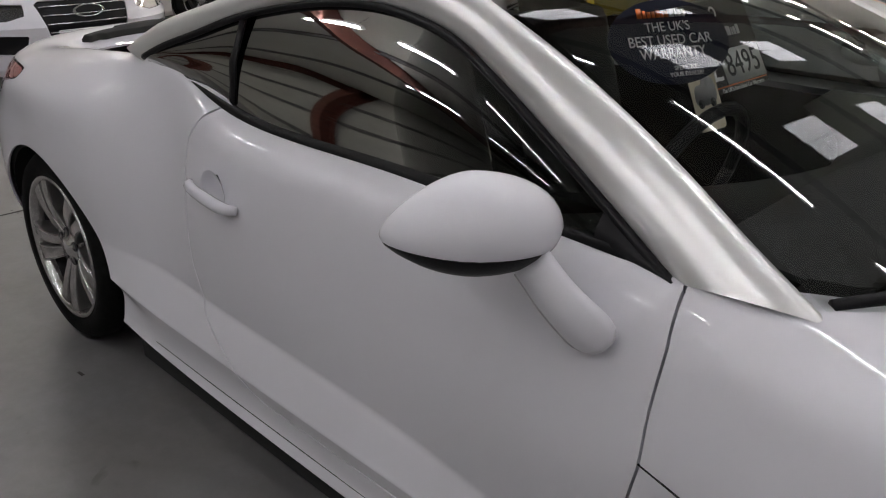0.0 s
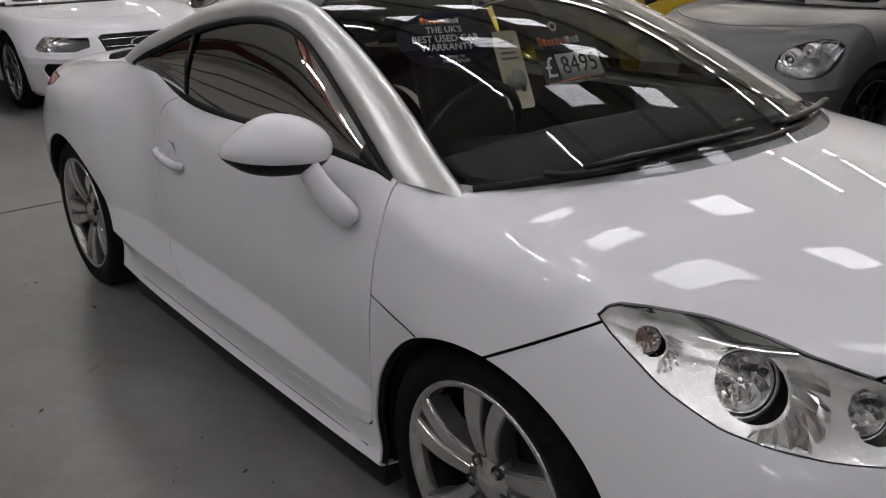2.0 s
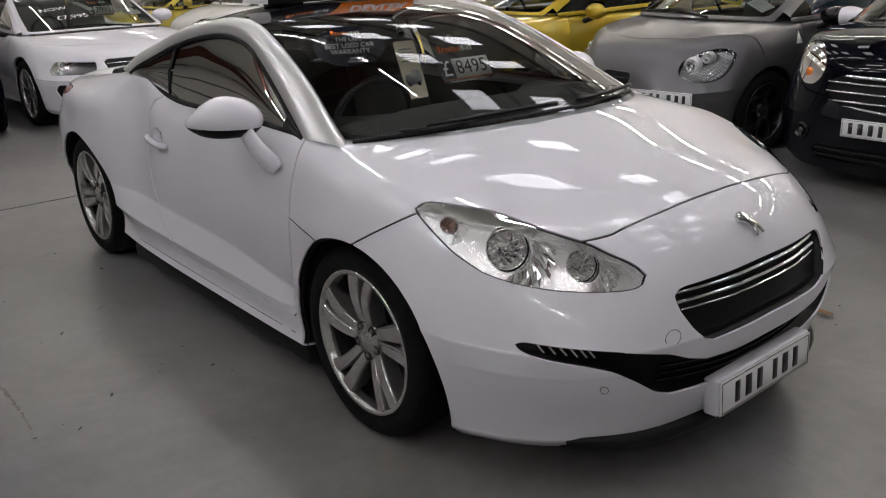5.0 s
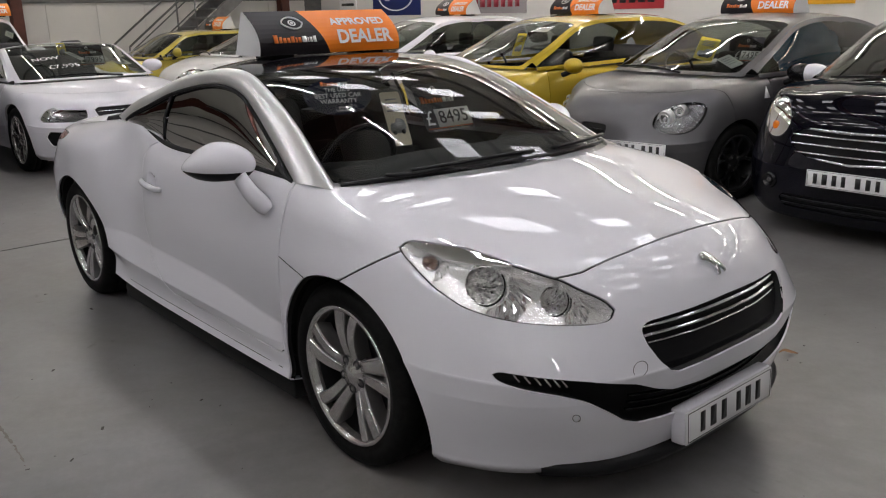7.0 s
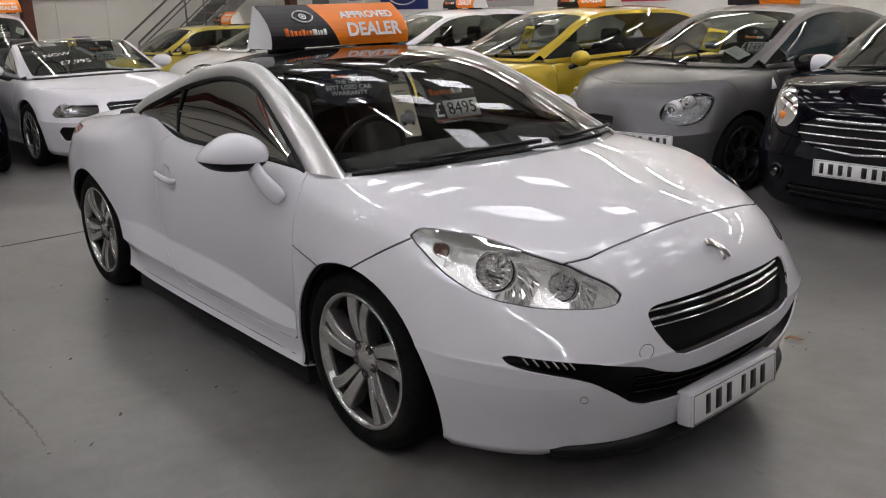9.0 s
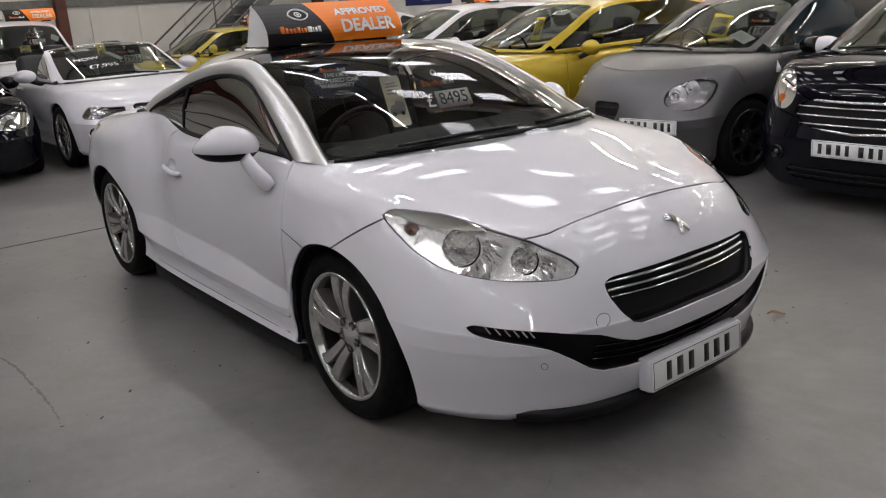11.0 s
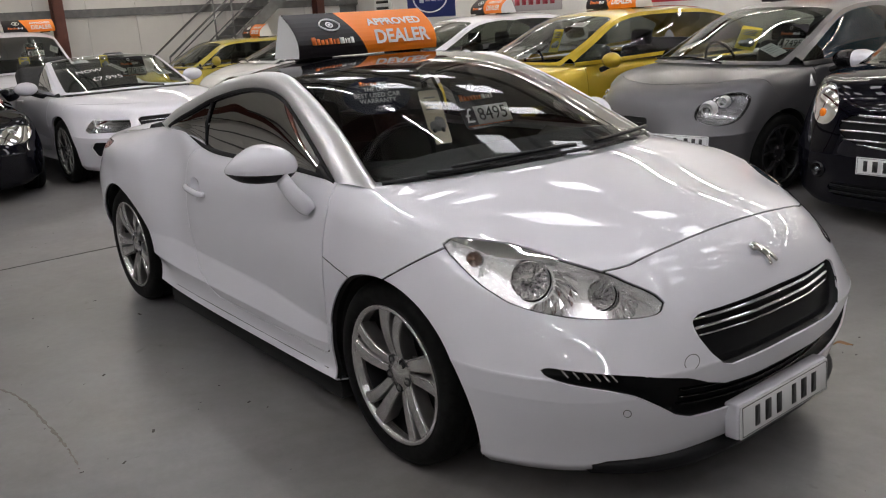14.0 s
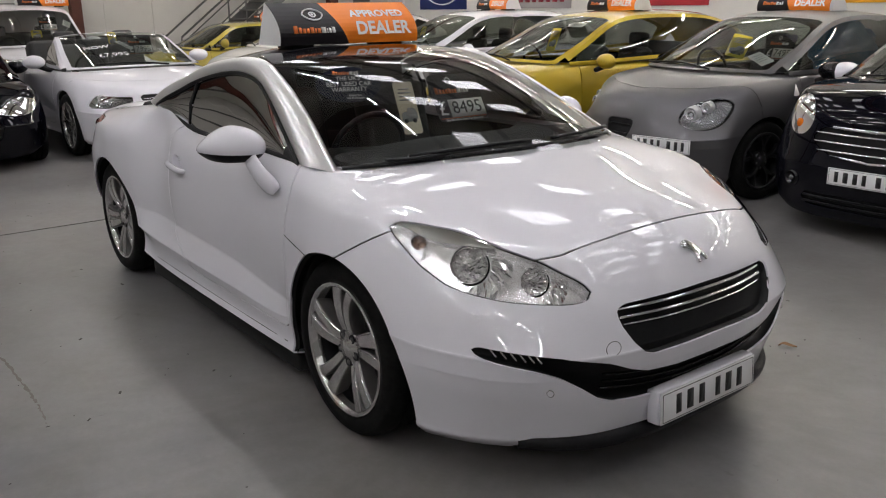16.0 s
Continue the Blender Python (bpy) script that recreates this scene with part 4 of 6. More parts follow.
        quads = [(wall[e.verts[0]][0], wall[e.verts[1]][0], wall[e.verts[1]][1], wall[e.verts[0]][1]) for e in rim]
        sideV = [p for e in rim for v in e.verts for p in deep[v]]
        part("reflector_wall", shell(sideV, [(4 * i, 4 * i + 1, 4 * i + 3, 4 * i + 2) for i in range(len(rim))]), REFLECTOR_DULL, hl)
        old = list(seal.faces)
        for q in quads:
            seal.faces.new(q)
        bmesh.ops.delete(seal, geom=old, context="FACES")
        part("seal", seal, PLASTIC, hl, "black seal round the lens")
        inward, low = Vector((.17, .135 * side, -.04)).normalized(), Vector((0, 0, -1))
        for (name, at, r), lean, reach, spread in zip(cups, (.55, .35, .25), (2.15, 2.2, 2.1), (1.05, .85, .8)):
            facet_cup(name, at, aim, r, hl, name == "corner_lamp")
            fluted_fan(at, aim, (inward + low * lean)[:], r, reach, spread, bV, hl)
    # grille: a dark backing, bars that follow its sweep, and three bright blades
    gV, gF = both_sides(grV, grF)
    grille = part("grille", walled(gV, gF, 0.030), PLASTIC, car, "black grille with three bright blades")
    def nose_x(y, z):
        d = np.hypot(np.abs(grid[..., 1]) - abs(y), grid[..., 2] - z) + np.where(grid[..., 0] > 0.3, 0, 9)
        order = np.argsort(d.ravel())[:4]
        wgt = 1 / (d.ravel()[order] + 1e-3)
        return float((grid[..., 0].ravel()[order] * wgt).sum() / wgt.sum())
    for z0, drop, half, mat, inset, rad in ((.618, .004, .385, CHROME, .009, .0078), (.592, .002, .385, CHROME, .012, .0078), (.568, .0, .372, CHROME, .018, .0048)):
        pts = []
        for s in np.linspace(-1, 1, 13):
            y = s * half
            z = z0 + drop * (1 - s * s) * 0.6
            pts.append((nose_x(y, z) - inset - 0.012 * s * s, y, z))
        part("grille_blade", line_tube(pts, rad, 2, flat=0.55, up=(0.4, 0, 1)), mat, grille)
    # lower intake with louvred lamps at its ends
    iV2, iF2 = both_sides(inV, inF)
    intake = part("lower_intake", walled(iV2, iF2, 0.07), PLASTIC, car, "black lower air intake")
    for z0 in (.385, .36, .335):
        pts = [(nose_x(y, z0) - 0.03, y, z0 + 0.04 * (abs(y) / 0.5) ** 2) for y in np.linspace(-.45, .45, 11)]
        part("intake_slat", line_tube(pts, .007, 2, flat=0.6), GLOSS_BLACK, intake)
    for side in (1, -1):
        for k in range(6):
            t = k / 5
            y, z = .76 - .10 * t, .515 - .016 * t
            part("running_light", box(.004, .006, .030, at=(nose_x(y, z) - .012, -y * side, z), bevel=.0015, turn=Matrix.Rotation(-0.9 * side, 4, "Z") @ Matrix.Rotation(0.7 * side, 4, "X")), ALLOY, intake)
    # chin lip
    lip = []
    for s in np.linspace(-1, 1, 25):
        y = s * .67
        lip.append((.905 - .06 * abs(s) ** 2.2 - 0.14 * abs(s) ** 5, y, .175 + .012 * s * s))
    V2, F2 = [], []
    for k, (x, y, z) in enumerate(lip):
        V2 += [(x - .09, y * .98, z + .035), (x - .004, y, z + .018), (x + .006, y, z), (x, y, z - .022), (x - .14, y * .96, z - .03)]
    for k in range(len(lip) - 1):
        F2 += [(5 * k + j, 5 * k + j + 1, 5 * k + j + 6, 5 * k + j + 5) for j in range(4)]
    part("chin_lip", shell(V2, F2), PLASTIC, car, "black plastic chin lip")
    # glasshouse
    E, C = smooth_line(np.array(EDGE_LINE) * (1, -1, 1), 6), smooth_line(np.array(MID_LINE), 6)
    u = np.linspace(-1, 1, 33)
    k = (1 - np.abs(u) ** 2.6)[None, :, None]
    left = E[:, None] * (1, -1, 1)
    edge = np.where((u < 0)[None, :, None], E[:, None], left)
    cross = edge * (1, 0, 1) + (C[:, None] * (1, 0, 1) - edge * (1, 0, 1)) * k
    cross[..., 1] = np.abs(E[:, None, 1]) * u[None]
    bubble = np.clip((-cross[..., 0] - 1.1) / 0.7, 0, 1)
    cross[..., 2] -= bubble * 0.03 * np.exp(-(u[None] / 0.28) ** 2)
    gV, gF = sheet(cross)
    row = np.repeat(np.arange(len(E)) / 6, len(u))
    wsV, wsF = clip(gV, gF, 3.5 - row)
    rfV, rfF = clip(gV, gF, row - 3.5)
    part("windscreen", shell(wsV, wsF), GLASS, car, "large raked windscreen")
    part("roof", shell(rfV, rfF), GLOSS_BLACK, car, "gloss black double-bubble roof")
    for side in (1, -1):
        lo, hi = smooth_line(np.array(ARCH_INNER) * (1, -side, 1), 5), smooth_line(np.array(ARCH_OUTER) * (1, -side, 1), 5)
        ridge = []
        for a, b in zip(lo, hi):
            along = b - a
            out = np.array((0.0, -side, 0.55))
            out = out - along * (out @ along) / (along @ along)
            out /= np.linalg.norm(out)
            ridge.append([a - .02 * out + .004 * along, a - .004 * out] + [a + along * q + out * (.026 * math.sin(math.pi * q) ** .75) for q in (.04, .14, .28, .44, .6, .75, .88, .96)] + [b - .004 * out, b - .02 * out - .004 * along])
        part("roof_arch", shell(*sheet(np.array(ridge))), SILVER, car, "satin silver roof arch")
        # side window between the belt and the arch
        low = smooth_line(np.array([(-.37, -.822, .952), (-.95, -.80, .950), (-1.5, -.785, .945), (-1.8, -.775, .99), (-2.03, -.775, 1.035)]) * (1, side, 1), 20)
        xs = low[:, 0]
        arch = lo
        order = np.argsort(arch[:, 0])
        top = np.c_[xs, np.interp(xs, arch[order, 0], arch[order, 1]) + .012 * side, np.interp(xs, arch[order, 0], arch[order, 2]) + .006]
        s = np.linspace(0, 1, 17)[:, None, None]
        win = low[None] + (top - low)[None] * s
        win[..., 1] -= side * 0.02 * np.sin(s[..., 0] * math.pi)
        wV, wF = sheet(win)
        # the wing's corner rises in a step behind the door glass
        wx = -wV[:, 0]
        rise = .038 * np.clip((wx - 1.575) / .07, 0, 1) ** .6 * np.clip((2.03 - wx) / .30, 0, 1)
        foot = np.interp(wx, -xs, low[:, 2])
        cV, cF = clip(wV + (0, -.004 * side, 0), wF, foot + rise - wV[:, 2])
        cV, cF = clip(cV, cF, -cV[:, 0], 1.575)
        part("window_corner", shell(cV, cF), WHITE_PAINT, car)
        fore, aft = clip(wV, wF, wV[:, 0], -1.60), clip(wV, wF, -wV[:, 0], 1.64)
        part("side_window", shell(*clip(*fore, -fore[0][:, 0], .52)), PRIVACY, car, "dark side window")
        part("sail_panel", shell(*clip(*fore, fore[0][:, 0], -.52)), PLASTIC, car, "black triangle behind the arch foot")
        part("quarter_window", shell(*aft), PRIVACY, car, "dark quarter window")
        strip = np.array([[p + (0, -.005 * side, -.012), p + (0, -.008 * side, .010), p + (0, -.006 * side, .026), p + (0, .006 * side, .030)] for p in low if p[0] < -.45])
        part("window_seal", shell(*sheet(strip)), PLASTIC, car, "black rubber strip under the side window")
        part("window_seal", tube(top + (0, -0.016 * side, -0.012), 0.009, 6), PLASTIC, car)
        bpos = [(-1.62, np.interp(1.62, -xs, low[:, 1]), np.interp(1.62, -xs, low[:, 2])), (-1.66, np.interp(1.62, -xs, top[:, 1]), np.interp(1.62, -xs, top[:, 2]))]
        part("door_post", tube([bpos[0], ((bpos[0][0] + bpos[1][0]) / 2, (bpos[0][1] + bpos[1][1]) / 2 - .02 * side, (bpos[0][2] + bpos[1][2]) / 2), bpos[1]], 0.015, 8, flat=0.4, up=(0, 1, 0)), PLASTIC, car)
        # mirror
        mir = thing("door_mirror")
        mir.parent = car
        head = bmesh.new()
        bmesh.ops.create_uvsphere(head, u_segments=32, v_segments=20, radius=1.0)
        for v in head.verts:
            x, y, z = v.co
            taper = 1.0 - 0.42 * max(0.0, -y) ** 1.6
            v.co = (0.098 * x * (1.0 if x > 0 else 0.5) * (1.0 - 0.25 * max(0.0, -y) ** 2), 0.138 * y, (0.084 * z if z > 0 else max(0.074 * z, -.050 + .006 * z)) * taper - 0.010 * max(0.0, -y) ** 2)
        turn = Matrix.Translation((-.622, -(.992 if side > 0 else .94) * side, 1.016 if side > 0 else 1.0)) @ Matrix.Rotation(-0.68 * side, 4, "Z") @ Matrix.Diagonal((1, side, 1, 1))
        moved(head, turn)
        hv = np.array([v.co for v in head.verts])
        hf = [tuple(v.index for v in f.verts) for f in head.faces]
        head.free()
        tilt = hv[:, 2] - (0.994 + 0.05 * (np.abs(hv[:, 1]) - 1.0))
        part("mirror_cap", shell(*clip(hv, hf, tilt, 0.001)), WHITE_PAINT, mir, "white mirror cap")
        part("mirror_base", shell(*clip(hv, hf, -tilt, 0.001)), PLASTIC, mir, "black lower mirror shell")
        part("mirror_arm", line_tube([(-.535, -.955 * side, .972), (-.49, -.945 * side, .925), (-.452, -.925 * side, .885), (-.43, -.905 * side, .855)], [.034, .034, .035, .036, .037, .038, .039, .038, .034, .024], flat=0.55, up=(0.3, -0.9 * side, 0.2), n=3), WHITE_PAINT, mir, "white mirror arm")
    # nose badge as a plain bright shape, towing cover, parking sensors
    mark = rounded([(-.030, .030), (-.012, .036), (.004, .026), (.016, .010), (.030, -.026), (.022, -.034), (.012, -.012), (.004, -.034), (-.006, -.036), (-.002, -.010), (-.014, .008), (-.030, .014)], 3)
    part("badge", prism([(1.45 * a, 1.25 * b) for a, b in mark], .014, Matrix.Translation((.836, -.004, .731)) @ Matrix.Rotation(-0.75, 4, "Y") @ Matrix(((0, 0, 1, 0), (1, 0, 0, 0), (0, 1, 0, 0), (0, 0, 0, 1))), .003), CHROME, car, "chrome nose badge")
    ring = moved(lathe([(.0235, 0), (.0245, .0008), (.0255, 0)], 28, "x"), Matrix.Translation((.9005, -.452, .518)) @ Matrix.Rotation(-0.38, 4, "Z"))
    part("towing_cover", ring, PLASTIC, bumper)
    for y in (-.632, .632):
        part("parking_sensor", moved(lathe([(.0102, .0008), (.0106, .0016), (.0116, .0016), (.0121, 0)], 24, "x"), Matrix.Translation((.812, y, .387)) @ Matrix.Rotation(0.9 * (1 if y > 0 else -1), 4, "Z")), PLASTIC, bumper)
    # number plate on its plinth
    part("plate_plinth", box(.05, .532, .119, at=(.915, 0, .265), bevel=.008, turn=Matrix.Rotation(-0.06, 4, "Y")), WHITE_PAINT, car)
    number_plate(Matrix.Translation((.944, 0, .265)) @ Matrix.Rotation(-0.06, 4, "Y"), car, bars=6)
    # wheels
    for x, r in ((0, .862), (-2.612, .868)):
        for side in (1, -1):
            m = Matrix.Translation((x, -(r - .075 - (.08 if side < 0 else 0)) * side, .335))
            if side == -1:
                m = m @ Matrix.Rotation(math.pi, 4, "Z")
            wheel(m, car, turn=0.35 if x == 0 else 0.9)
    # wheel wells and floor pan
    for c in (ARCH_F, ARCH_R):
        for side in (1, -1):
            well = lathe([(c[2] + .004, -.865 * side), (c[2] + .012, -.5 * side), (0.0, -.5 * side)], 40)
            wv = np.array([v.co for v in well.verts])
            wf = [tuple(v.index for v in f.verts) for f in well.faces]
            well.free()
            part("wheel_well", shell(*clip(wv + (c[0], 0, c[1]), wf, wv[:, 2], -.12 if c == ARCH_F else -.03)), SHADOW_BLACK, car)
    # low black box added to darken the gap and floor below the sills
    part("under_tray", box(1.74, 1.74, .075, at=(-1.27, 0, .135), bevel=.006), SHADOW_BLACK, car)
    part("floor_pan", box(3.3, 1.55, .05, at=(-1.35, 0, .23)), SHADOW_BLACK, car)
    # cabin
    part("dashboard", line_tube([(-.30, -.66, .93), (-.28, -.3, .955), (-.26, 0, .955), (-.28, .3, .95), (-.30, .66, .93)], .13, 4, flat=.5), CLOTH, car)
    part("dash_top", shell(*sheet(np.array([[(x - .30 * (y / .68) ** 2, y, z) for y in np.linspace(-.68, .68, 13)] for x, z in ((.06, .945), (-.2, .965), (-.42, .965), (-.5, .90))]))), PLASTIC, car)
    for a in ([(.02, -.40, 1.005), (-.02, -.58, .998), (-.085, -.62, .992)], [(.055, -.02, 1.022), (.035, -.3, 1.02), (-.02, -.56, 1.008)], [(.06, .10, 1.02), (.05, .3, 1.025), (.0, .52, 1.025)]):
        part("wiper", line_tube(a, .011, 5, flat=.7), PLASTIC, car)
    part("cowl_strip", tube(smooth_line(np.array([(-.175, -.755, .962), (-.06, -.6, .982), (.04, -.35, .995), (.085, 0, 1.0), (.04, .35, .995), (-.06, .6, .982), (-.175, .755, .962)]), 4), .010, 8), PLASTIC, car)
    for y in (-.36, .36):
        seat = part("seat", box(.5, .5, .16, at=(-1.15, y, .50), bevel=.06), CLOTH, car)
        part("seat_back", box(.14, .48, .62, at=(-1.42, y, .84), bevel=.06, turn=Matrix.Rotation(-0.3, 4, "Y")), CLOTH, seat)
        part("headrest", box(.10, .26, .17, at=(-1.53, y, 1.17), bevel=.04, turn=Matrix.Rotation(-0.2, 4, "Y")), CLOTH, seat)
    ring = [(-.62 + .055 * math.sin(a), -.36 + .18 * math.cos(a), .93 + .165 * math.sin(a)) for a in np.linspace(0, 2 * math.pi, 25)]
    part("steering_wheel", tube(ring, .014, 8), PLASTIC, car)
    # the left side draws in a little towards the tail
    for ob in car.children_recursive:
        if ob.type == "MESH" and not ob.parent.name.startswith(("wheel", "rim")):
            for v in ob.data.vertices:
                if v.co.y > 0:
                    q = min(1.0, max(0.0, (.55 - v.co.x) / .6))
                    v.co.y *= 1 - .10 * q * q * (3 - 2 * q)
    return car


REFLECTOR_DULL = material("lamp_bowl", (0.92, 0.91, 0.91), 0.24, 0.75)


def flutes(m):
    """Pressed flutes in places, smooth between, as in a moulded lamp reflector."""
    co = m.node_tree.nodes.new("ShaderNodeTexCoord")
    vo = node(m, "ShaderNodeTexVoronoi", Scale=30.0)
    mp = node(m, "ShaderNodeMapping", Scale=(1.0, 1.0, 0.3), Rotation=(0.5, 0.4, 0.0))
    nz = node(m, "ShaderNodeTexNoise", Scale=9.0, Detail=1.0)
    lim = m.node_tree.nodes.new("ShaderNodeMapRange")
    lim.inputs["From Min"].default_value, lim.inputs["From Max"].default_value = 0.42, 0.56
    mul = m.node_tree.nodes.new("ShaderNodeMath")
    mul.operation = "MULTIPLY"
    wire(m, co, "Object", mp, "Vector")
    wire(m, mp, "Vector", vo, "Vector")
    wire(m, co, "Object", nz, "Vector")
    wire(m, nz, "Fac", lim, "Value")
    wire(m, vo, "Distance", mul, 0)
    wire(m, lim, "Result", mul, 1)
    bp = node(m, "ShaderNodeBump", Strength=0.25, Distance=0.006)
    wire(m, mul, "Value", bp, "Height")
    wire(m, bp, "Normal", m.node_tree.nodes["Principled BSDF"], "Normal")


flutes(REFLECTOR_DULL)
AMBER_EYE = material("amber_eye", (0.45, 0.24, 0.17), 0.1, 0.4, coat=1.0)
def flat_card(name, m, w, h, mat, parent=None, label="", oval=False, corner=0.01):
    """A thin card in its own x-y plane, facing +z."""
    if oval:
        out = [(w / 2 * math.cos(a), h / 2 * math.sin(a)) for a in np.linspace(0, 2 * math.pi, 36, endpoint=False)]
    else:
        out = []
        for sx, sy, a0 in ((1, 1, 0), (-1, 1, 90), (-1, -1, 180), (1, -1, 270)):
            for a in (0, 45, 90):
                q = radians(a0 + a)
                out.append((sx * (w / 2 - corner) + corner * math.cos(q), sy * (h / 2 - corner) + corner * math.sin(q)))
    ob = part(name, prism(out, .0012), mat, None, smooth=False)
    ob.matrix_basis = m
    return ob


def upright(x, y, z, turn=0.0, lean=0.0):
    """A pose for a card that faces +x, turned about z and leaning back, in degrees."""
    return Matrix.Translation((x, y, z)) @ Matrix.Rotation(radians(turn), 4, "Z") @ Matrix.Rotation(radians(-lean), 4, "Y") @ Matrix(((0, 0, 1, 0), (1, 0, 0, 0), (0, 1, 0, 0), (0, 0, 0, 1)))


def lift(x, y):
    return Matrix.Translation((x, y, .0022))


def price_card(m, price, w=.29, group="price cards"):
    k = w / .29
    ob = tagged(flat_card("price_card", m, w, .235 * k, SIGN_BLACK, corner=.02 * k), "black price card with white number panel in a windscreen", "price card", group)
    part("number_panel", moved(box(.205 * k, .088 * k, .0008, at=(.035 * k, -.055 * k, .0018)), Matrix()), PAPER, ob)
    words(price, .088 * k, INK, lift(.035 * k, -.055 * k) @ Matrix.Translation((0, 0, .0006)), ob)
    words("£", .10 * k, WHITE_INK, lift(-.105 * k, -.055 * k), ob)
    part("eye_mark", moved(lathe([(.011 * k, 0), (.011 * k, .001), (.017 * k, .001), (.017 * k, 0)], 18, "z"), lift(-.03 * k, .085 * k)), WHITE_INK, ob)
    name_marks(lift(-.01 * k, .035 * k), .72 * k, ob)
    words("The UK's Best Used Car Warranty", .0155 * k, WHITE_INK, lift(.0, -.1125 * k), ob)
    part("frame_line", box(.265 * k, .003 * k, .0008, at=(0, -.1025 * k, .0016)), ORANGE_INK, ob)
    return ob


def hang_tag(m, w=.105, h=.26, mat=None):
    ob = tagged(flat_card("hanging_tag", m, w, h, mat or CARD, corner=.012), "cream hanging tag with a small printed van", "hanging tag", "hanging tags")
    for k in range(4):
        part("print_bar", box(w * (.55 + .1 * (k % 2)), .007, .0008, at=(0, h * (.36 - .07 * k), .0016)), GREY_INK, ob)
    part("print_picture", prism(rounded([(-w * .38, -.01), (-w * .36, -.035), (w * .36, -.03), (w * .36, .02), (0, .03), (-w * .1, .012), (-w * .3, .008)], 3), .0008, Matrix.Translation((0, -.03, .0013))), GREY_INK, ob)
    for q in (-1, 1):
        part("print_picture", moved(lathe([(0, 0), (0, .001), (.011, .001), (.011, 0)], 14, "z"), Matrix.Translation((q * w * .22, -.065, .0014))), INK, ob)
    return ob


the_coupe = coupe()
price_card(upright(-.95, .40, 1.085, 0, 30), "8495", .32)
hang_tag(upright(-.80, -.02, 1.075, -6, 26))
oval = tagged(flat_card("oval_sticker", Matrix.Translation((-.655, -.425, 1.218)) @ Matrix.Rotation(radians(-18), 4, "Z") @ Matrix.Rotation(radians(-30), 4, "Y") @ Matrix(((0, 0, 1, 0), (1, 0, 0, 0), (0, 1, 0, 0), (0, 0, 0, 1))), .285, .165, NAVY, oval=True), "dark blue oval warranty card behind the windscreen", "sticker")
for text, size, y in (("THE UK'S", .026, .028), ("BEST USED CAR", .028, .002), ("WARRANTY", .028, -.023), ("SPEAK TO", .012, -.052), ("YOUR DEALER!", .012, -.064)):
    words(text, size, WHITE_INK, lift(.0 if y > -.05 else .02, y), oval)
name_marks(lift(0, .055), .42, oval)

# ---- the hall ----
X0, X1, Y0, Y1, TOP = -16.0, 9.0, -9.0, 9.5, 4.6


def slab(name, sx, sy, sz, at, mat, label, cat="wall"):
    ob = part(name, box(sx, sy, sz, at=at), mat, None, smooth=False)
    return tagged(ob, label, cat, "", "structure")


MX, MY = (X0 + X1) / 2, (Y0 + Y1) / 2
slab("floor", X1 - X0 + .6, Y1 - Y0 + .6, .2, (MX, MY, -.1), FLOOR, "grey painted concrete floor with scuffs and marks", "floor")
slab("wall_north", X1 - X0 + .6, .2, TOP, (MX, Y1 + .1, TOP / 2), WALL_WHITE, "plain white painted wall", "wall")
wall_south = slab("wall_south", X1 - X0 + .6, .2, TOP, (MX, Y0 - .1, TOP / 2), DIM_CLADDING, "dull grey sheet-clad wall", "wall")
wall_west = slab("wall_west", .2, Y1 - Y0, TOP, (X0 - .13, MY, TOP / 2), STEEL_GREY, "pale sheet-clad wall with steel rails", "wall")
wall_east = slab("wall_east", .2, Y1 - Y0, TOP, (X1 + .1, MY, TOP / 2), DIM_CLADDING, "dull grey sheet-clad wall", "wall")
slab("ceiling", X1 - X0 + .6, Y1 - Y0 + .6, .15, (MX, MY, TOP + .075), ROOF_SHEET, "grey sheet roof", "ceiling")
y = Y0 + .5
while y < Y1:
    part("cladding_panel", box(.03, .994, TOP - .02, at=(X0 - .012, y, TOP / 2), bevel=.004, seg=1), CLADDING, wall_west, smooth=False)
    y += 1.0


def girt(name, points, w, h, mat, label, cat="steel beam"):
    """A channel-section rail between two points."""
    a, b = Vector(points[0]), Vector(points[1])
    d = b - a
    web = box(d.length, .012, h)
    top = box(d.length, w, .012, at=(0, w / 2 - .006, h / 2 - .006))
    low = box(d.length, w, .012, at=(0, w / 2 - .006, -h / 2 + .006))
    m = Matrix.Translation((a + b) / 2) @ d.to_track_quat("X", "Z").to_matrix().to_4x4()
    ob = part(name, moved(merged(web, top, low), m), mat, None, smooth=False)
    return tagged(ob, label, cat, "steelwork", "structure")


def column(x, y, turn, mat=None):
    """An I-section column on a base plate."""
    bm = merged(box(.20, .015, TOP, at=(0, .115, TOP / 2)), box(.20, .015, TOP, at=(0, -.115, TOP / 2)), box(.012, .22, TOP, at=(0, 0, TOP / 2)), box(.34, .34, .02, at=(0, 0, .01)))
    ob = part("steel_column", moved(bm, Matrix.Translation((x, y, 0)) @ Matrix.Rotation(turn, 4, "Z")), mat or RED_STEEL, None, smooth=False)
    return tagged(ob, "red oxide painted steel column against a wall", "steel column", "steelwork", "structure")


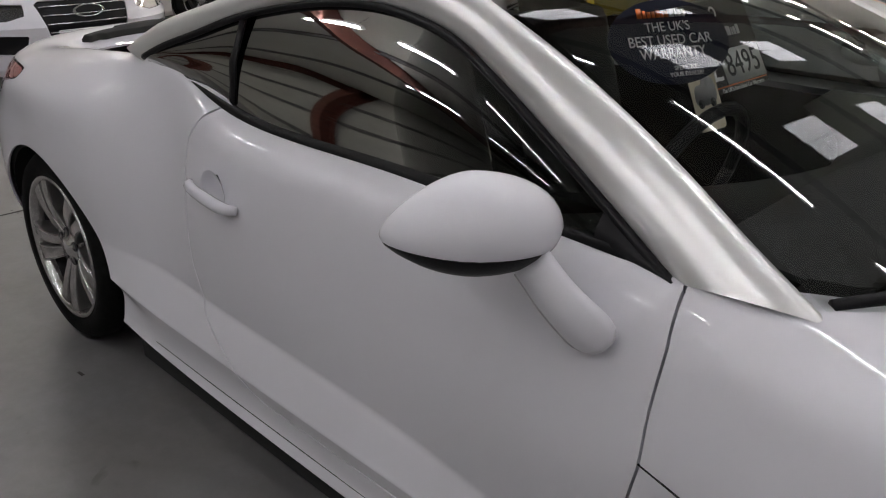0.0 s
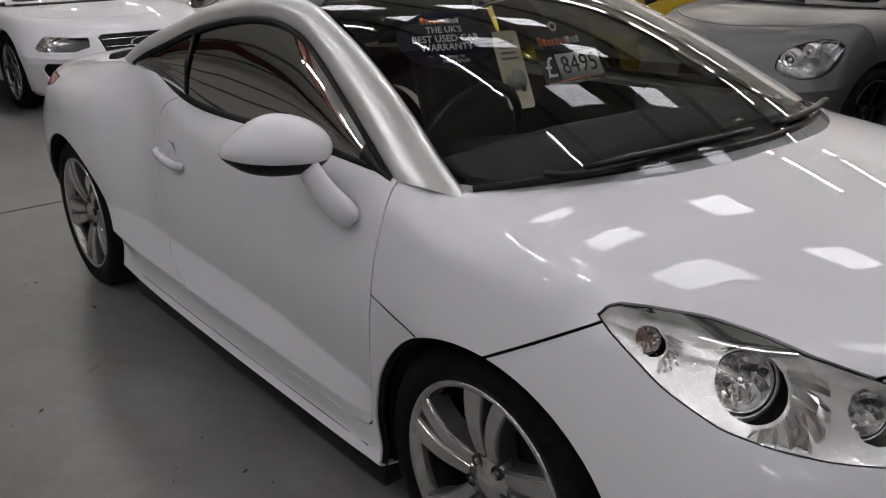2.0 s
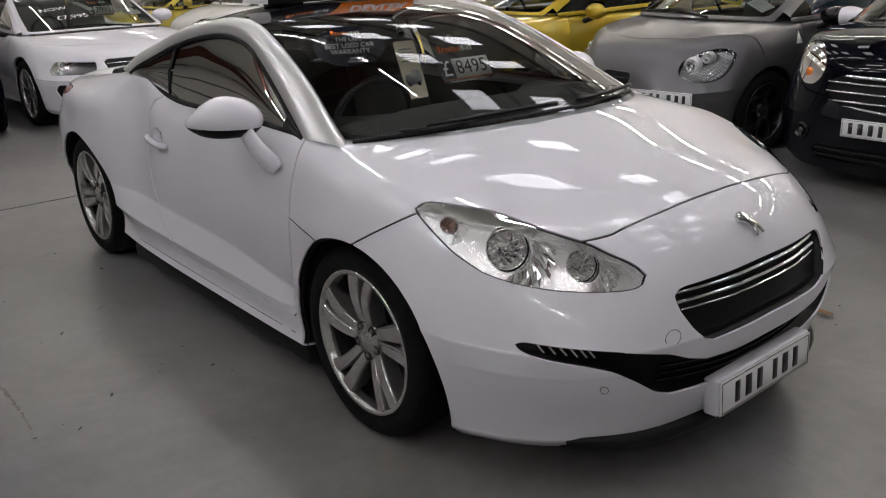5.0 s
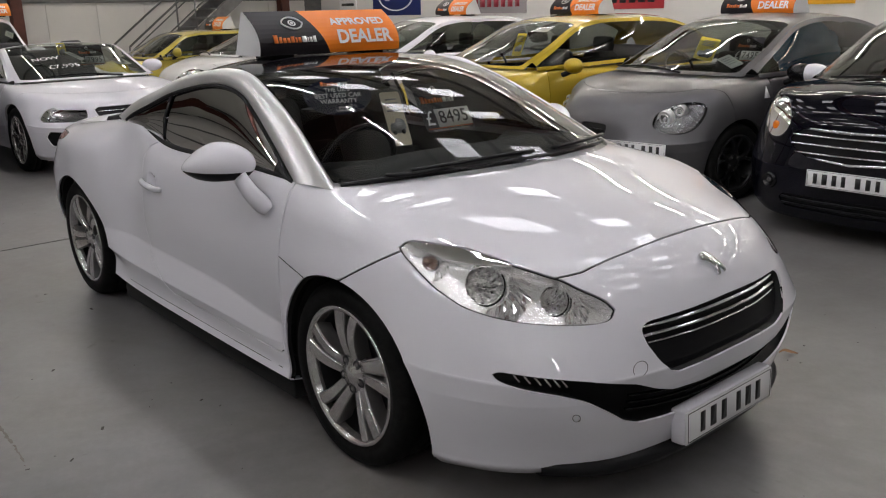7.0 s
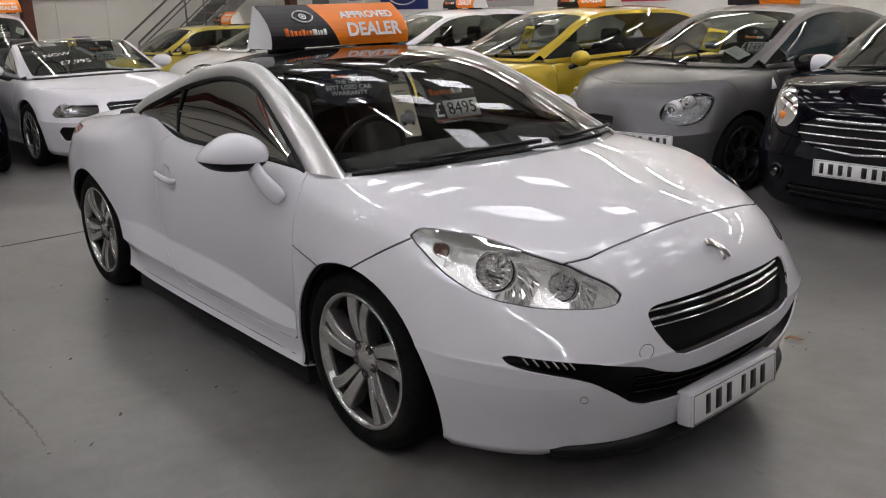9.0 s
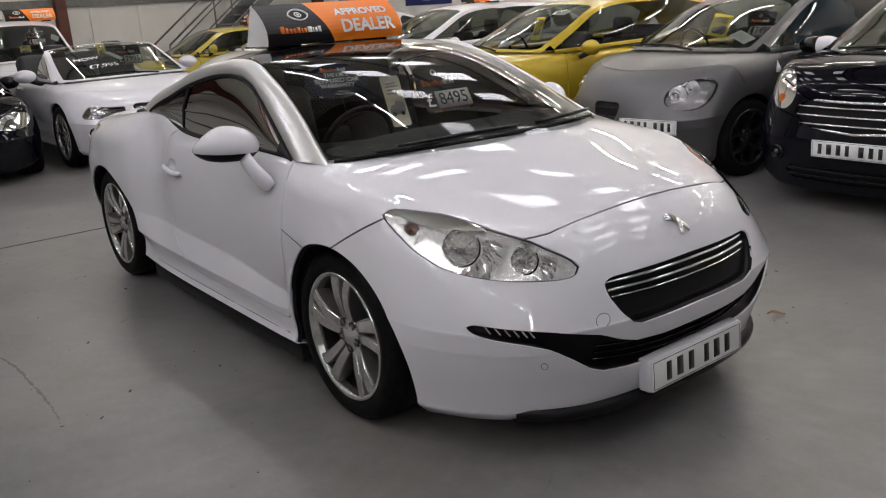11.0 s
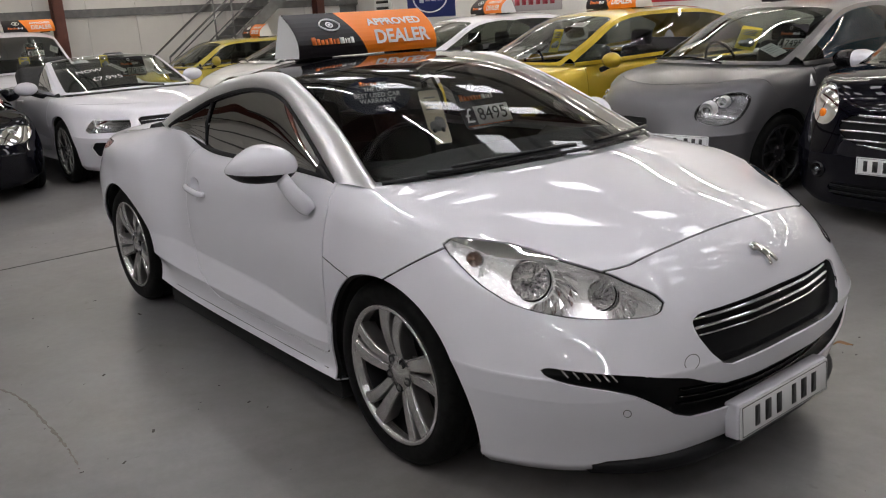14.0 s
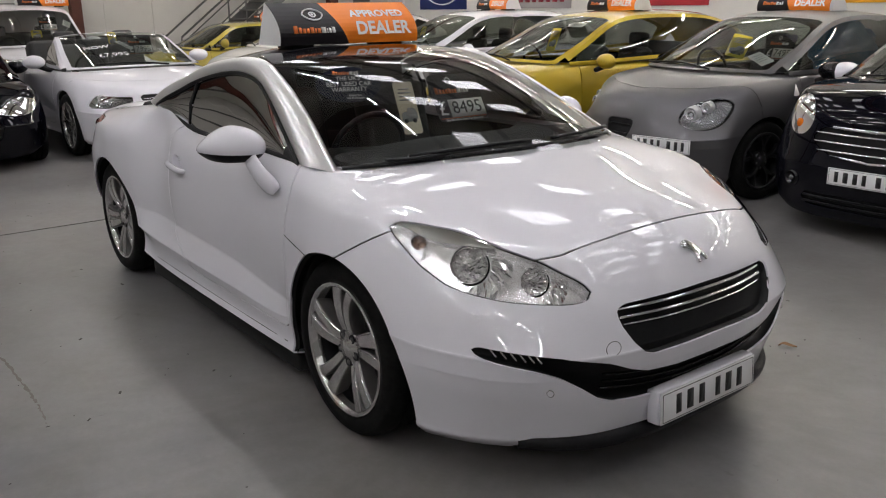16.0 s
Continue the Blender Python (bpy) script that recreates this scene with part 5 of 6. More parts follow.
for yy in (-5.0, 2.40, 8.3):
    column(X0 + .17, yy, radians(90))
for xx in (-12.0, -7.0, -2.0, 3.0, 8.0):
    column(xx, Y0 + .2, 0)
    girt("roof_rafter", ((xx, Y0, TOP - .22), (xx, Y1, TOP - .22)), .14, .36, RED_STEEL, "dark red steel roof rafter")
for zz in (.62, 1.93, 3.2):
    girt("wall_rail", ((X0 + .05, Y0, zz), (X0 + .05, Y1, zz)), .10, .16, STEEL_GREY, "grey steel wall rail")
    girt("wall_rail", ((X0, Y0 + .05, zz), (X1, Y0 + .05, zz)), .10, .16, STEEL_GREY, "grey steel wall rail")
for k in range(9):
    yy = -6.375 + 1.85 * k
    girt("purlin", ((X0, yy, TOP - .07), (X1, yy, TOP - .07)), .06, .13, STEEL_GREY, "grey steel roof purlin")
for k in range(2):
    a = -2.0 + 5 * k
    tagged(part("wall_brace", tube([(a, Y0 + .12, .5), (a + 5, Y0 + .12, 4.2)], .03), STEEL_GREY, None), "diagonal steel wall brace", "steel brace", "steelwork", "structure")

# roof lights in rows, and tube lights below them
def roof_light(x, y):
    """A square ceiling fitting: white tray with two diffusers."""
    ob = thing("roof_light", Matrix.Translation((x, y, TOP - .002)), "bright white ceiling fitting with two diffusers", "ceiling light", "roof lights")
    part("tray", box(.48, .74, .03, at=(0, 0, -.017), bevel=.004, seg=1), SIGN_WHITE, ob, smooth=False)
    for q in (-1, 1):
        part("diffuser", box(.215, .70, .012, at=(q * .116, 0, -.036), bevel=.004, seg=1), PANEL, ob, smooth=False)
    return ob


first = roof_light(-1.2, 1.95)
# the last column, at x 3.8, is added to brighten the coupe's nose
for col in range(-7, 5):
    for row in range(0, 2):
        if (col, row) != (0, 0):
            copy_thing(first, Matrix.Translation((-1.2 + 1.25 * col, 1.95 + 1.85 * row, TOP - .002)))


def tube_lamp(x, y, z=4.25):
    ob = thing("tube_lamp", Matrix.Translation((x, y, z)), "white ceiling batten with a glowing tube", "ceiling light", "tube lamps")
    part("batten", box(1.12, .07, .05, at=(0, 0, .035), bevel=.006), SIGN_WHITE, ob, smooth=False)
    part("glass_tube", tube([(-.53, 0, -.01), (.53, 0, -.01)], .016, 10), WARM_TUBE if y > 5 or x < -10 else TUBE, ob)
    for q in (-.545, .545):
        part("tube_holder", box(.02, .03, .045, at=(q, 0, 0)), SIGN_WHITE, ob, smooth=False)
    for q in (-.4, .4):
        part("hanger", tube([(q, 0, .06), (q, 0, TOP - z)], .004, 5), STEEL_GREY, ob)
    return ob


# the row at y 8.4 is unseen, added to brighten the north wall
for k in range(-8, 3):
    for y in (.62, 6.4, 8.4):
        tube_lamp(-.15 + 1.65 * k, y)
# every other tube at y -3.6 is added to brighten the coupe's flank
for y, step in ((-1.9, 2), (-3.6, 1), (-5.4, 1)):
    for k in range(-4, 5, step):
        tube_lamp(-.15 + 1.65 * k, y)
# unseen tubes, added to brighten the west end
for x in (-14.2, -12.4):
    for y in (-1.6, 2.3, 4.2):
        tube_lamp(x, y)


def staircase():
    ob = thing("staircase", Matrix.Translation((X0 + .25, 4.15, 0)), "grey steel staircase with handrails along the wall", "staircase", "", "structure")
    rise, run, n = .19, .245, 18
    for sx in (0.0, .92):
        a, b = Vector((sx, 0, .0)), Vector((sx, n * run, n * rise))
        d = b - a
        m = Matrix.Translation((a + b) / 2) @ d.to_track_quat("Y", "Z").to_matrix().to_4x4()
        part("stringer", moved(box(.02, d.length + .2, .24), m), STEEL_GREY, ob, smooth=False)
        part("handrail", tube([(sx, 0, .98), (sx, n * run, n * rise + .98)], .022), STEEL_GREY, ob)
        part("mid_rail", tube([(sx, 0, .55), (sx, n * run, n * rise + .55)], .016), STEEL_GREY, ob)
        for q in (0, 6, 12, 18):
            part("post", tube([(sx, q * run, q * rise), (sx, q * run, q * rise + .98)], .02), STEEL_GREY, ob)
    for k in range(n):
        part("tread", box(.90, .25, .03, at=(.46, (k + .5) * run, (k + .9) * rise)), STEEL_GREY, ob, smooth=False)
    return ob


staircase()
girt("barrier_rail", ((X0 + .3, 2.7, 1.0), (X0 + .3, 4.1, 1.0)), .04, .06, STEEL_GREY, "short grey barrier rail by the stairs")


def wall_board(x0, x1, z0, z1, mat, label):
    ob = tagged(part("wall_board", box(x1 - x0, .02, z1 - z0, at=((x0 + x1) / 2, Y1 - .012, (z0 + z1) / 2), bevel=.003, seg=1), mat, None, smooth=False), label, "sign board", "wall boards")
    return ob


BLUE_BOARD = material("blue_board", (.012, .022, .12), .35)
GREY_BOARD = material("grey_board", (.34, .32, .33), .45)
RED_BOARD = material("red_board", (.38, .02, .03), .4)
YELLOW_BOARD = material("yellow_board", (.78, .42, .02), .4)
RED_INK = material("red_ink", (.32, .03, .05), .5)
b = wall_board(-13.85, -12.15, 1.46, 2.3, BLUE_BOARD, "dark blue sign board with a white oval on the wall")
part("oval_mark", moved(lathe([(.58, 0), (.58, .006), (.63, .006), (.63, 0)], 40, "y"), Matrix.Translation((-13.0, Y1 - .03, 1.88)) @ Matrix.Diagonal((1, 1, .52, 1))), WHITE_INK, b)
for k in range(4):
    part("name_bar", box(.16, .006, .16 + .06 * (k == 0), at=(-13.3 + .22 * k, Y1 - .026, 1.88)), WHITE_INK, b)
b = wall_board(-10.68, -9.03, 1.47, 2.1, GREY_BOARD, "grey sign board with a row of red strokes on the wall")
for k in range(7):
    part("name_bar", box(.11 + .02 * (k % 2), .006, .15, at=(-10.4 + .19 * k, Y1 - .026, 1.66)), RED_INK, b)
b = wall_board(-7.25, -6.0, 1.50, 2.1, RED_BOARD, "red sign board with dark strokes on the wall")
for k in range(5):
    part("name_bar", box(.13, .006, .16, at=(-7.0 + .19 * k, Y1 - .026, 1.68)), INK, b)
b = wall_board(-4.2, -2.97, 1.515, 2.1, YELLOW_BOARD, "yellow sign board with black strokes on the wall")
for k in range(5):
    part("name_bar", box(.13, .006, .16, at=(-4.0 + .19 * k, Y1 - .026, 1.68)), INK, b)
b = wall_board(-15.2, -14.5, 1.6, 2.2, SIGN_WHITE, "white poster with dark print on the wall")
for k in range(3):
    part("print_bar", box(.5, .006, .06, at=(-14.85, Y1 - .026, 1.72 + .14 * k)), INK, b)

# floor joint, marks, a leaf and crumbs
tagged(part("floor_joint", box(.006, 16.0, .003, at=(-4.02, 0, .0016)), FLOOR_DARK, None, smooth=False), "fine dark saw-cut joint in the floor", "floor joint", "", "structure")
tagged(part("floor_joint", box(22.0, .006, .003, at=(-4, -5.6, .0016)), FLOOR_DARK, None, smooth=False), "fine dark saw-cut joint in the floor", "floor joint", "", "structure")


def leaf(x, y, turn):
    V, F = [], []
    for i in range(9):
        s = i / 8
        w = .020 * math.sin(math.pi * s) ** .8 + .001
        zc = .004 + .010 * math.sin(math.pi * s) + .004 * math.sin(7 * s)
        V += [(-.04 + .08 * s, -w, zc + .006), (-.04 + .08 * s, 0, zc), (-.04 + .08 * s, w, zc + .004)]
    for i in range(8):
        F += [(3 * i, 3 * i + 1, 3 * i + 4, 3 * i + 3), (3 * i + 1, 3 * i + 2, 3 * i + 5, 3 * i + 4)]
    bm = shell(V, F)
    bmesh.ops.solidify(bm, geom=bm.faces[:], thickness=.001)
    ob = part("dry_leaf", moved(bm, Matrix.Translation((x, y, 0)) @ Matrix.Rotation(turn, 4, "Z")), LEAF, None)
    return tagged(ob, "curled brown dry leaf on the floor", "leaf", "dry leaves")


leaf(.586, 1.124, .6)
rng = random.Random(4)
bits = []
for k in range(420):
    x, y = rng.uniform(-6, 3.0), rng.uniform(-4.2, 2.2)
    if -3.5 < x < 1.0 and -1.0 < y < 1.0:
        continue
    s = .0025 + .009 * rng.random() ** 3
    bits.append(moved(box(s * rng.uniform(1, 3), s, .002, bevel=.001, seg=1), Matrix.Translation((x, y, .0015)) @ Matrix.Rotation(rng.uniform(0, 3), 4, "Z")))
tagged(part("floor_crumbs", merged(*bits), FLOOR_DARK, None, smooth=False), "small dark crumbs and specks on the floor", "debris", "", "stuff")


def tyre_scuff(points, width):
    """A worn ribbon of rubber on the floor, broken and uneven."""
    line = smooth_line(np.array([(x, y, 0) for x, y in points], float), 16)
    V, F = [], []
    for k, p in enumerate(line):
        d = line[min(k + 1, len(line) - 1)] - line[max(k - 1, 0)]
        n = np.array((-d[1], d[0], 0)) / np.linalg.norm(d)
        w = width * rng.uniform(.15, 1.0) * math.sin(math.pi * (k + .5) / len(line)) ** .5
        c = p + n * rng.uniform(-.3, .3) * width
        V += [tuple(c + n * w + (0, 0, .001)), tuple(c + (0, 0, .0022)), tuple(c - n * w + (0, 0, .001))]
        if k and rng.random() > .05:
            F += [(3 * k - 3, 3 * k - 2, 3 * k + 1, 3 * k), (3 * k - 2, 3 * k - 1, 3 * k + 2, 3 * k + 1)]
    ob = part("tyre_scuff", shell(V, F), SCUFF, None)
    return tagged(ob, "faint brown tyre scuff worn into the floor", "floor mark", "", "structure")


SCUFF = vary(material("tyre_scuff", (.13, .115, .10), .6), 20, (.115, .10, .085), (.17, .15, .135))
tyre_scuff([(-1.95, -1.88), (-1.65, -1.79), (-1.28, -1.765), (-.98, -1.76), (-.78, -1.77)], .010)

# ---- the other cars ----
def shaped(lines, xs, zs, wide, square=0.0):
    """The coupe's feature lines stretched to another car: x and height by pairs, half width by a factor."""
    out = []
    for line in lines:
        row = []
        for x, w, z in line:
            k = wide / 0.95
            nx = float(np.interp(x, [p[0] for p in xs], [p[1] for p in xs]))
            nz = float(np.interp(z, [p[0] for p in zs], [p[1] for p in zs]))
            row.append((nx, w * k, nz))
        out.append(row)
    return out


CAR_SPECS = {}
LAMP_GREY = bump(material("lamp_grey", (.16, .16, .165), .15, .8), 25, .3, .01, 1.0)


def other_car(m, s):
    CAR_SPECS[s["name"]] = s
    car = thing("car", m, s["label"], "car", s.get("group", ""))
    car.name = s["name"]
    mat = s["paint"]
    rows = shaped(COUPE_LINES, s["xs"], s["zs"], s["wide"])
    for n, (dx, dz) in s.get("nose", {}).items():
        for k in range(4):
            x, w, z = rows[n][k]
            rows[n][k] = (x + dx * (1, 1, .8, .4)[k], w, z + dz * (1, 1, .8, .4)[k])
    grid = body_grid(rows, 6, 5)
    V, F = sheet(grid)
    R = s["tyre"]
    wb = s["wb"]

    def arches(V):
        a = [np.hypot(V[:, 0] - cx, V[:, 2] - R) - R * s.get("arch", 1.13) for cx in (0, -wb)]
        return np.minimum(*a)

    def lampd(V):
        return np.where((np.abs(V[:, 1]) > s.get("lamp_in", .3)) & (V[:, 0] > 0), outline_distance(V[:, [0, 2]] if s.get("lamp_plane", "xz") == "xz" else np.c_[np.abs(V[:, 1]), V[:, 2]], s["lamp"]), -.2)

    def front(V, outline):
        return np.where(V[:, 0] > 0.3, outline_distance(np.c_[np.abs(V[:, 1]), V[:, 2]], outline), -.2)

    iV, iF = sheet(grid - grid_normals(grid) * 0.02)
    iV, iF = clip(iV, iF, arches(iV))
    iV, iF = clip(iV, iF, -lampd(iV), .0)
    part("inner_shell", shell(*both_sides(iV, iF)), SHADOW_BLACK, car)
    lV, lF = clip(V, F, lampd(V), .002)
    V, F = clip(V, F, arches(V))
    V, F = clip(V, F, -lampd(V), .002)
    for outline, bars, blade, nm in s["mouths"]:
        o = [(-.1, outline[0][1]), *outline, (-.1, outline[-1][1])] if outline[0][0] == 0 else outline
        gV, gF = clip(V, F, front(V, o))
        V, F = clip(V, F, -front(V, o))
        if len(gF) == 0:
            continue
        if outline[0][0] > 0:
            for one in ((gV, gF), other_side(gV, gF)):
                g = part(nm, pulled(*one, .015), PLASTIC, car, "dark front opening")
            continue
        g = part(nm, pulled(*both_sides(gV, gF), .015), PLASTIC, car, "dark front opening")
        zs = [p[1] for p in outline]
        for k in range(bars):
            z = min(zs) + (max(zs) - min(zs)) * (k + 0.7) / (bars + 0.4)
            near = np.abs(gV[:, 2] - z) < .03
            if near.sum() < 3:
                continue
            half = np.abs(gV[near, 1]).max() - .02
            order = np.argsort(np.abs(gV[near, 1]))
            ys, xs = np.abs(gV[near, 1])[order], gV[near, 0][order]
            pts = [(float(np.interp(abs(y), ys, xs)) - .002, y, z) for y in np.linspace(-half, half, 13)]
            part("grille_bar", tube(pts, s.get("bar_size", .008), 6, flat=.7), blade, g)
    xc = s.get("bonnet_cut", .55)
    y = np.abs(V[:, 1])
    cut = np.where((V[:, 2] > s.get("cut_z", .5)) & (V[:, 0] > .05), V[:, 0] - (xc - .22 * (y / .6) ** 2), -1.0)
    nV, nF = clip(V, F, cut, .002)
    V, F = clip(V, F, -cut, .002)
    door = s["door"]
    dd = np.where(np.abs(V[:, 1]) > .4, outline_distance(V[:, [0, 2]], door), -.3)
    dV, dF = clip(V, F, dd, .003)
    V, F = clip(V, F, -dd, .003)
    panel("body_shell", *both_sides(V, F), mat, car, fold=.02)
    if len(nF):
        panel("front_panel", *both_sides(nV, nF), mat, car, fold=.01)
    for side in (1, -1):
        dm = (dV, dF) if side == 1 else other_side(dV, dF)
        if len(dF):
            d = panel("door", *dm, mat, car, fold=.015)
            hx, hz = s["handle"]
            hy = float(dV[np.argmin(np.hypot(dV[:, 0] - hx, dV[:, 2] - hz)), 1]) * side
            part("handle", tube(smooth_line(np.array([(hx - .1, hy, hz), (hx - .05, hy - .025 * side, hz), (hx + .05, hy - .025 * side, hz), (hx + .1, hy, hz)]), 3), .013), mat, d)
        lm = (lV, lF) if side == 1 else other_side(lV, lF)
        hl = thing("headlight")
        hl.parent = car
        part("lens", shell(*lm), LENS, hl)
        part("bowl", pulled(*lm, .035), s.get("bowl", REFLECTOR_DULL), hl)
        for (lx, ly, lz, rad, kind) in s["cups"]:
            if len(lV):
                d = np.hypot(np.abs(lV[:, 1]) - ly, lV[:, 2] - lz)
                lx = float(lV[np.argsort(d)[:3], 0].mean()) - .022
            lens_cup("lamp_cup", (lx, -ly * side, lz), (1, -.3 * side, .05), rad, rad * .7, hl, mat=AMBER if kind else None)
        for (ly, lz, rad) in s.get("indicators", ()):
            d = np.hypot(np.abs(lV[:, 1]) - ly, lV[:, 2] - lz)
            lx = float(lV[np.argsort(d)[:3], 0].mean()) - .004
            dome = bmesh.new()
            bmesh.ops.create_uvsphere(dome, u_segments=18, v_segments=10, radius=rad)
            bmesh.ops.scale(dome, vec=(.35, 1, 1), verts=dome.verts)
            part("indicator", moved(dome, Matrix.Translation((lx, -ly * side, lz)) @ Matrix.Rotation(-.5 * side, 4, "Z")), AMBER, hl, "amber indicator")
        for (lx, ly, lz, rad) in s.get("fogs", ()):
            lens_cup("fog_lamp", (lx, -ly * side, lz), (1, -.25 * side, 0), rad, rad * .6, car, rim=False, mat=LAMP_GREY, inside=GLOSS_BLACK)
    # glasshouse
    E, C = smooth_line(np.array(s["edge"]) * (1, -1, 1), 5), smooth_line(np.array(s["mid"]), 5)
    u = np.linspace(-1, 1, 25)
    k = (1 - np.abs(u) ** 2.6)[None, :, None]
    edge = np.where((u < 0)[None, :, None], E[:, None], E[:, None] * (1, -1, 1))
    cross = edge * (1, 0, 1) + (C[:, None] * (1, 0, 1) - edge * (1, 0, 1)) * k
    cross[..., 1] = np.abs(E[:, None, 1]) * u[None]
    row = np.repeat(np.arange(len(E)) / 5, len(u))
    uu = np.tile(u, len(E))
    gV, gF = sheet(cross)
    w0, w1 = s["screen"]
    wd = np.minimum(np.minimum((row - w0) * .3, (w1 - row) * .3), .93 - np.abs(uu))
    part("windscreen", shell(*clip(gV, gF, wd)), CAR_GLASS, car, "windscreen")
    fV, fF = clip(gV, gF, -wd)
    fr = part("roof", shell(fV, fF), s.get("roof", mat), car)
    base = min(p[2] for p in s["edge"])
    for side in (1, -1):
        low = smooth_line(np.array(s["belt"]) * (1, -side, 1), 6)
        xs = low[:, 0]
        order = np.argsort(E[:, 0])
        top = np.c_[xs, np.interp(xs, E[order, 0], E[order, 1]) * side, np.interp(xs, E[order, 0], E[order, 2])]
        t = np.linspace(0, 1, 9)
        win = low[None] + (top - low)[None] * t[:, None, None]
        win[..., 1] -= side * .025 * np.sin(t * math.pi)[:, None]
        wV, wF = sheet(win)
        hgt = (top - low)[:, 2]
        near = np.minimum(np.outer(t, hgt), np.outer(1 - t, hgt)).ravel() - s.get("frame", .035)
        near = np.minimum(near, .6 * (wV[:, 0] - s["belt"][-1][0]) - s.get("tail_pillar", .12))
        for px in s["posts"]:
            near = np.minimum(near, np.abs(wV[:, 0] - px) - .03)
        gl = clip(wV, wF, near, 0)
        if len(gl[1]):
            part("side_window", shell(*gl), DARK_GLASS, car)
        fm = clip(wV, wF, -near, 0)
        if len(fm[1]):
            part("window_frame", shell(*fm), s.get("pillar", mat), car)
        # mirror
        mx, my, mz = s["mirror"]
        mr = thing("door_mirror")
        mr.parent = car
        head = bmesh.new()
        bmesh.ops.create_uvsphere(head, u_segments=20, v_segments=12, radius=1.0)
        for v in head.verts:
            x, y, z = v.co
            v.co = (.085 * x * (1 if x > 0 else .4) + mx, -side * (.125 * y + my), .075 * z + mz)
        bmesh.ops.recalc_face_normals(head, faces=head.faces)
        part("mirror_cap", head, s.get("mirror_paint", mat), mr)
        part("mirror_arm", tube([(mx - .01, -side * (my - .04), mz - .05), (mx + .03, -side * (my - .13), mz - .09), (mx + .05, -side * (my - .2), mz - .10)], .025), PLASTIC, mr)
        # wheels and wells
        for cx in (0, -wb):
            wm = Matrix.Translation((cx, -(s["wide"] - .115) * side, R))
            if side == -1:
                wm = wm @ Matrix.Rotation(math.pi, 4, "Z")
            wheel(wm, car, R, s["rim"], .2, s.get("wheel_paint"), s.get("spokes", "fork"), .3)
            well = lathe([(R * 1.14, -(s["wide"] - .04) * side), (R * 1.16, -.45 * side), (0, -.45 * side)], 28)
            wv = np.array([v.co for v in well.verts])
            wf = [tuple(v.index for v in f.verts) for f in well.faces]
            well.free()
            part("wheel_well", shell(*clip(wv + (cx, 0, R), wf, wv[:, 2], -.1)), SHADOW_BLACK, car)
    part("floor_pan", box(wb + .9, s["wide"] * 1.6, .05, at=(-wb / 2 + .1, 0, .26)), SHADOW_BLACK, car)
    if "plate" in s:
        px, py, pz, yaw = s["plate"]
        number_plate(Matrix.Translation((px, py, pz)) @ Matrix.Rotation(yaw, 4, "Z"), car)
    # cabin
    sx, sz = s["seats"]
    for yy in (-.36, .36):
        seat = part("seat", box(.5, .48, .16, at=(sx, yy, sz - .3), bevel=.05), CLOTH, car)
        part("seat_back", box(.14, .46, .6, at=(sx - .26, yy, sz), bevel=.06, turn=Matrix.Rotation(-.25, 4, "Y")), CLOTH, seat)
        part("headrest", box(.1, .26, .17, at=(sx - .36, yy, sz + .36), bevel=.04), CLOTH, seat)
    part("rear_seat", box(.3, s["wide"] * 1.35, .62, at=(sx - 1.1, 0, sz), bevel=.06, turn=Matrix.Rotation(-.25, 4, "Y")), CLOTH, car)
    cx, cz = s["mid"][0][0], s["mid"][0][2]
    part("dashboard", box(.5, s["wide"] * 1.5, .14, at=(cx - .42, 0, cz - .10), bevel=.05), PLASTIC, car)
    ring = [(cx - .75 + .05 * math.sin(a), -.36 + .17 * math.cos(a), cz - .03 + .16 * math.sin(a)) for a in np.linspace(0, 2 * math.pi, 19)]
    part("steering_wheel", tube(ring, .014, 6), PLASTIC, car)
    part("wiper", tube(smooth_line(np.array([(cx - .02, .3, cz + .01), (cx - .08, -.1, cz + .045), (cx - .10, -.5, cz + .03)]), 4), .008), PLASTIC, car)
    return car


def facing(x, y, degrees):
    return Matrix.Translation((x, y, 0)) @ Matrix.Rotation(radians(degrees), 4, "Z")


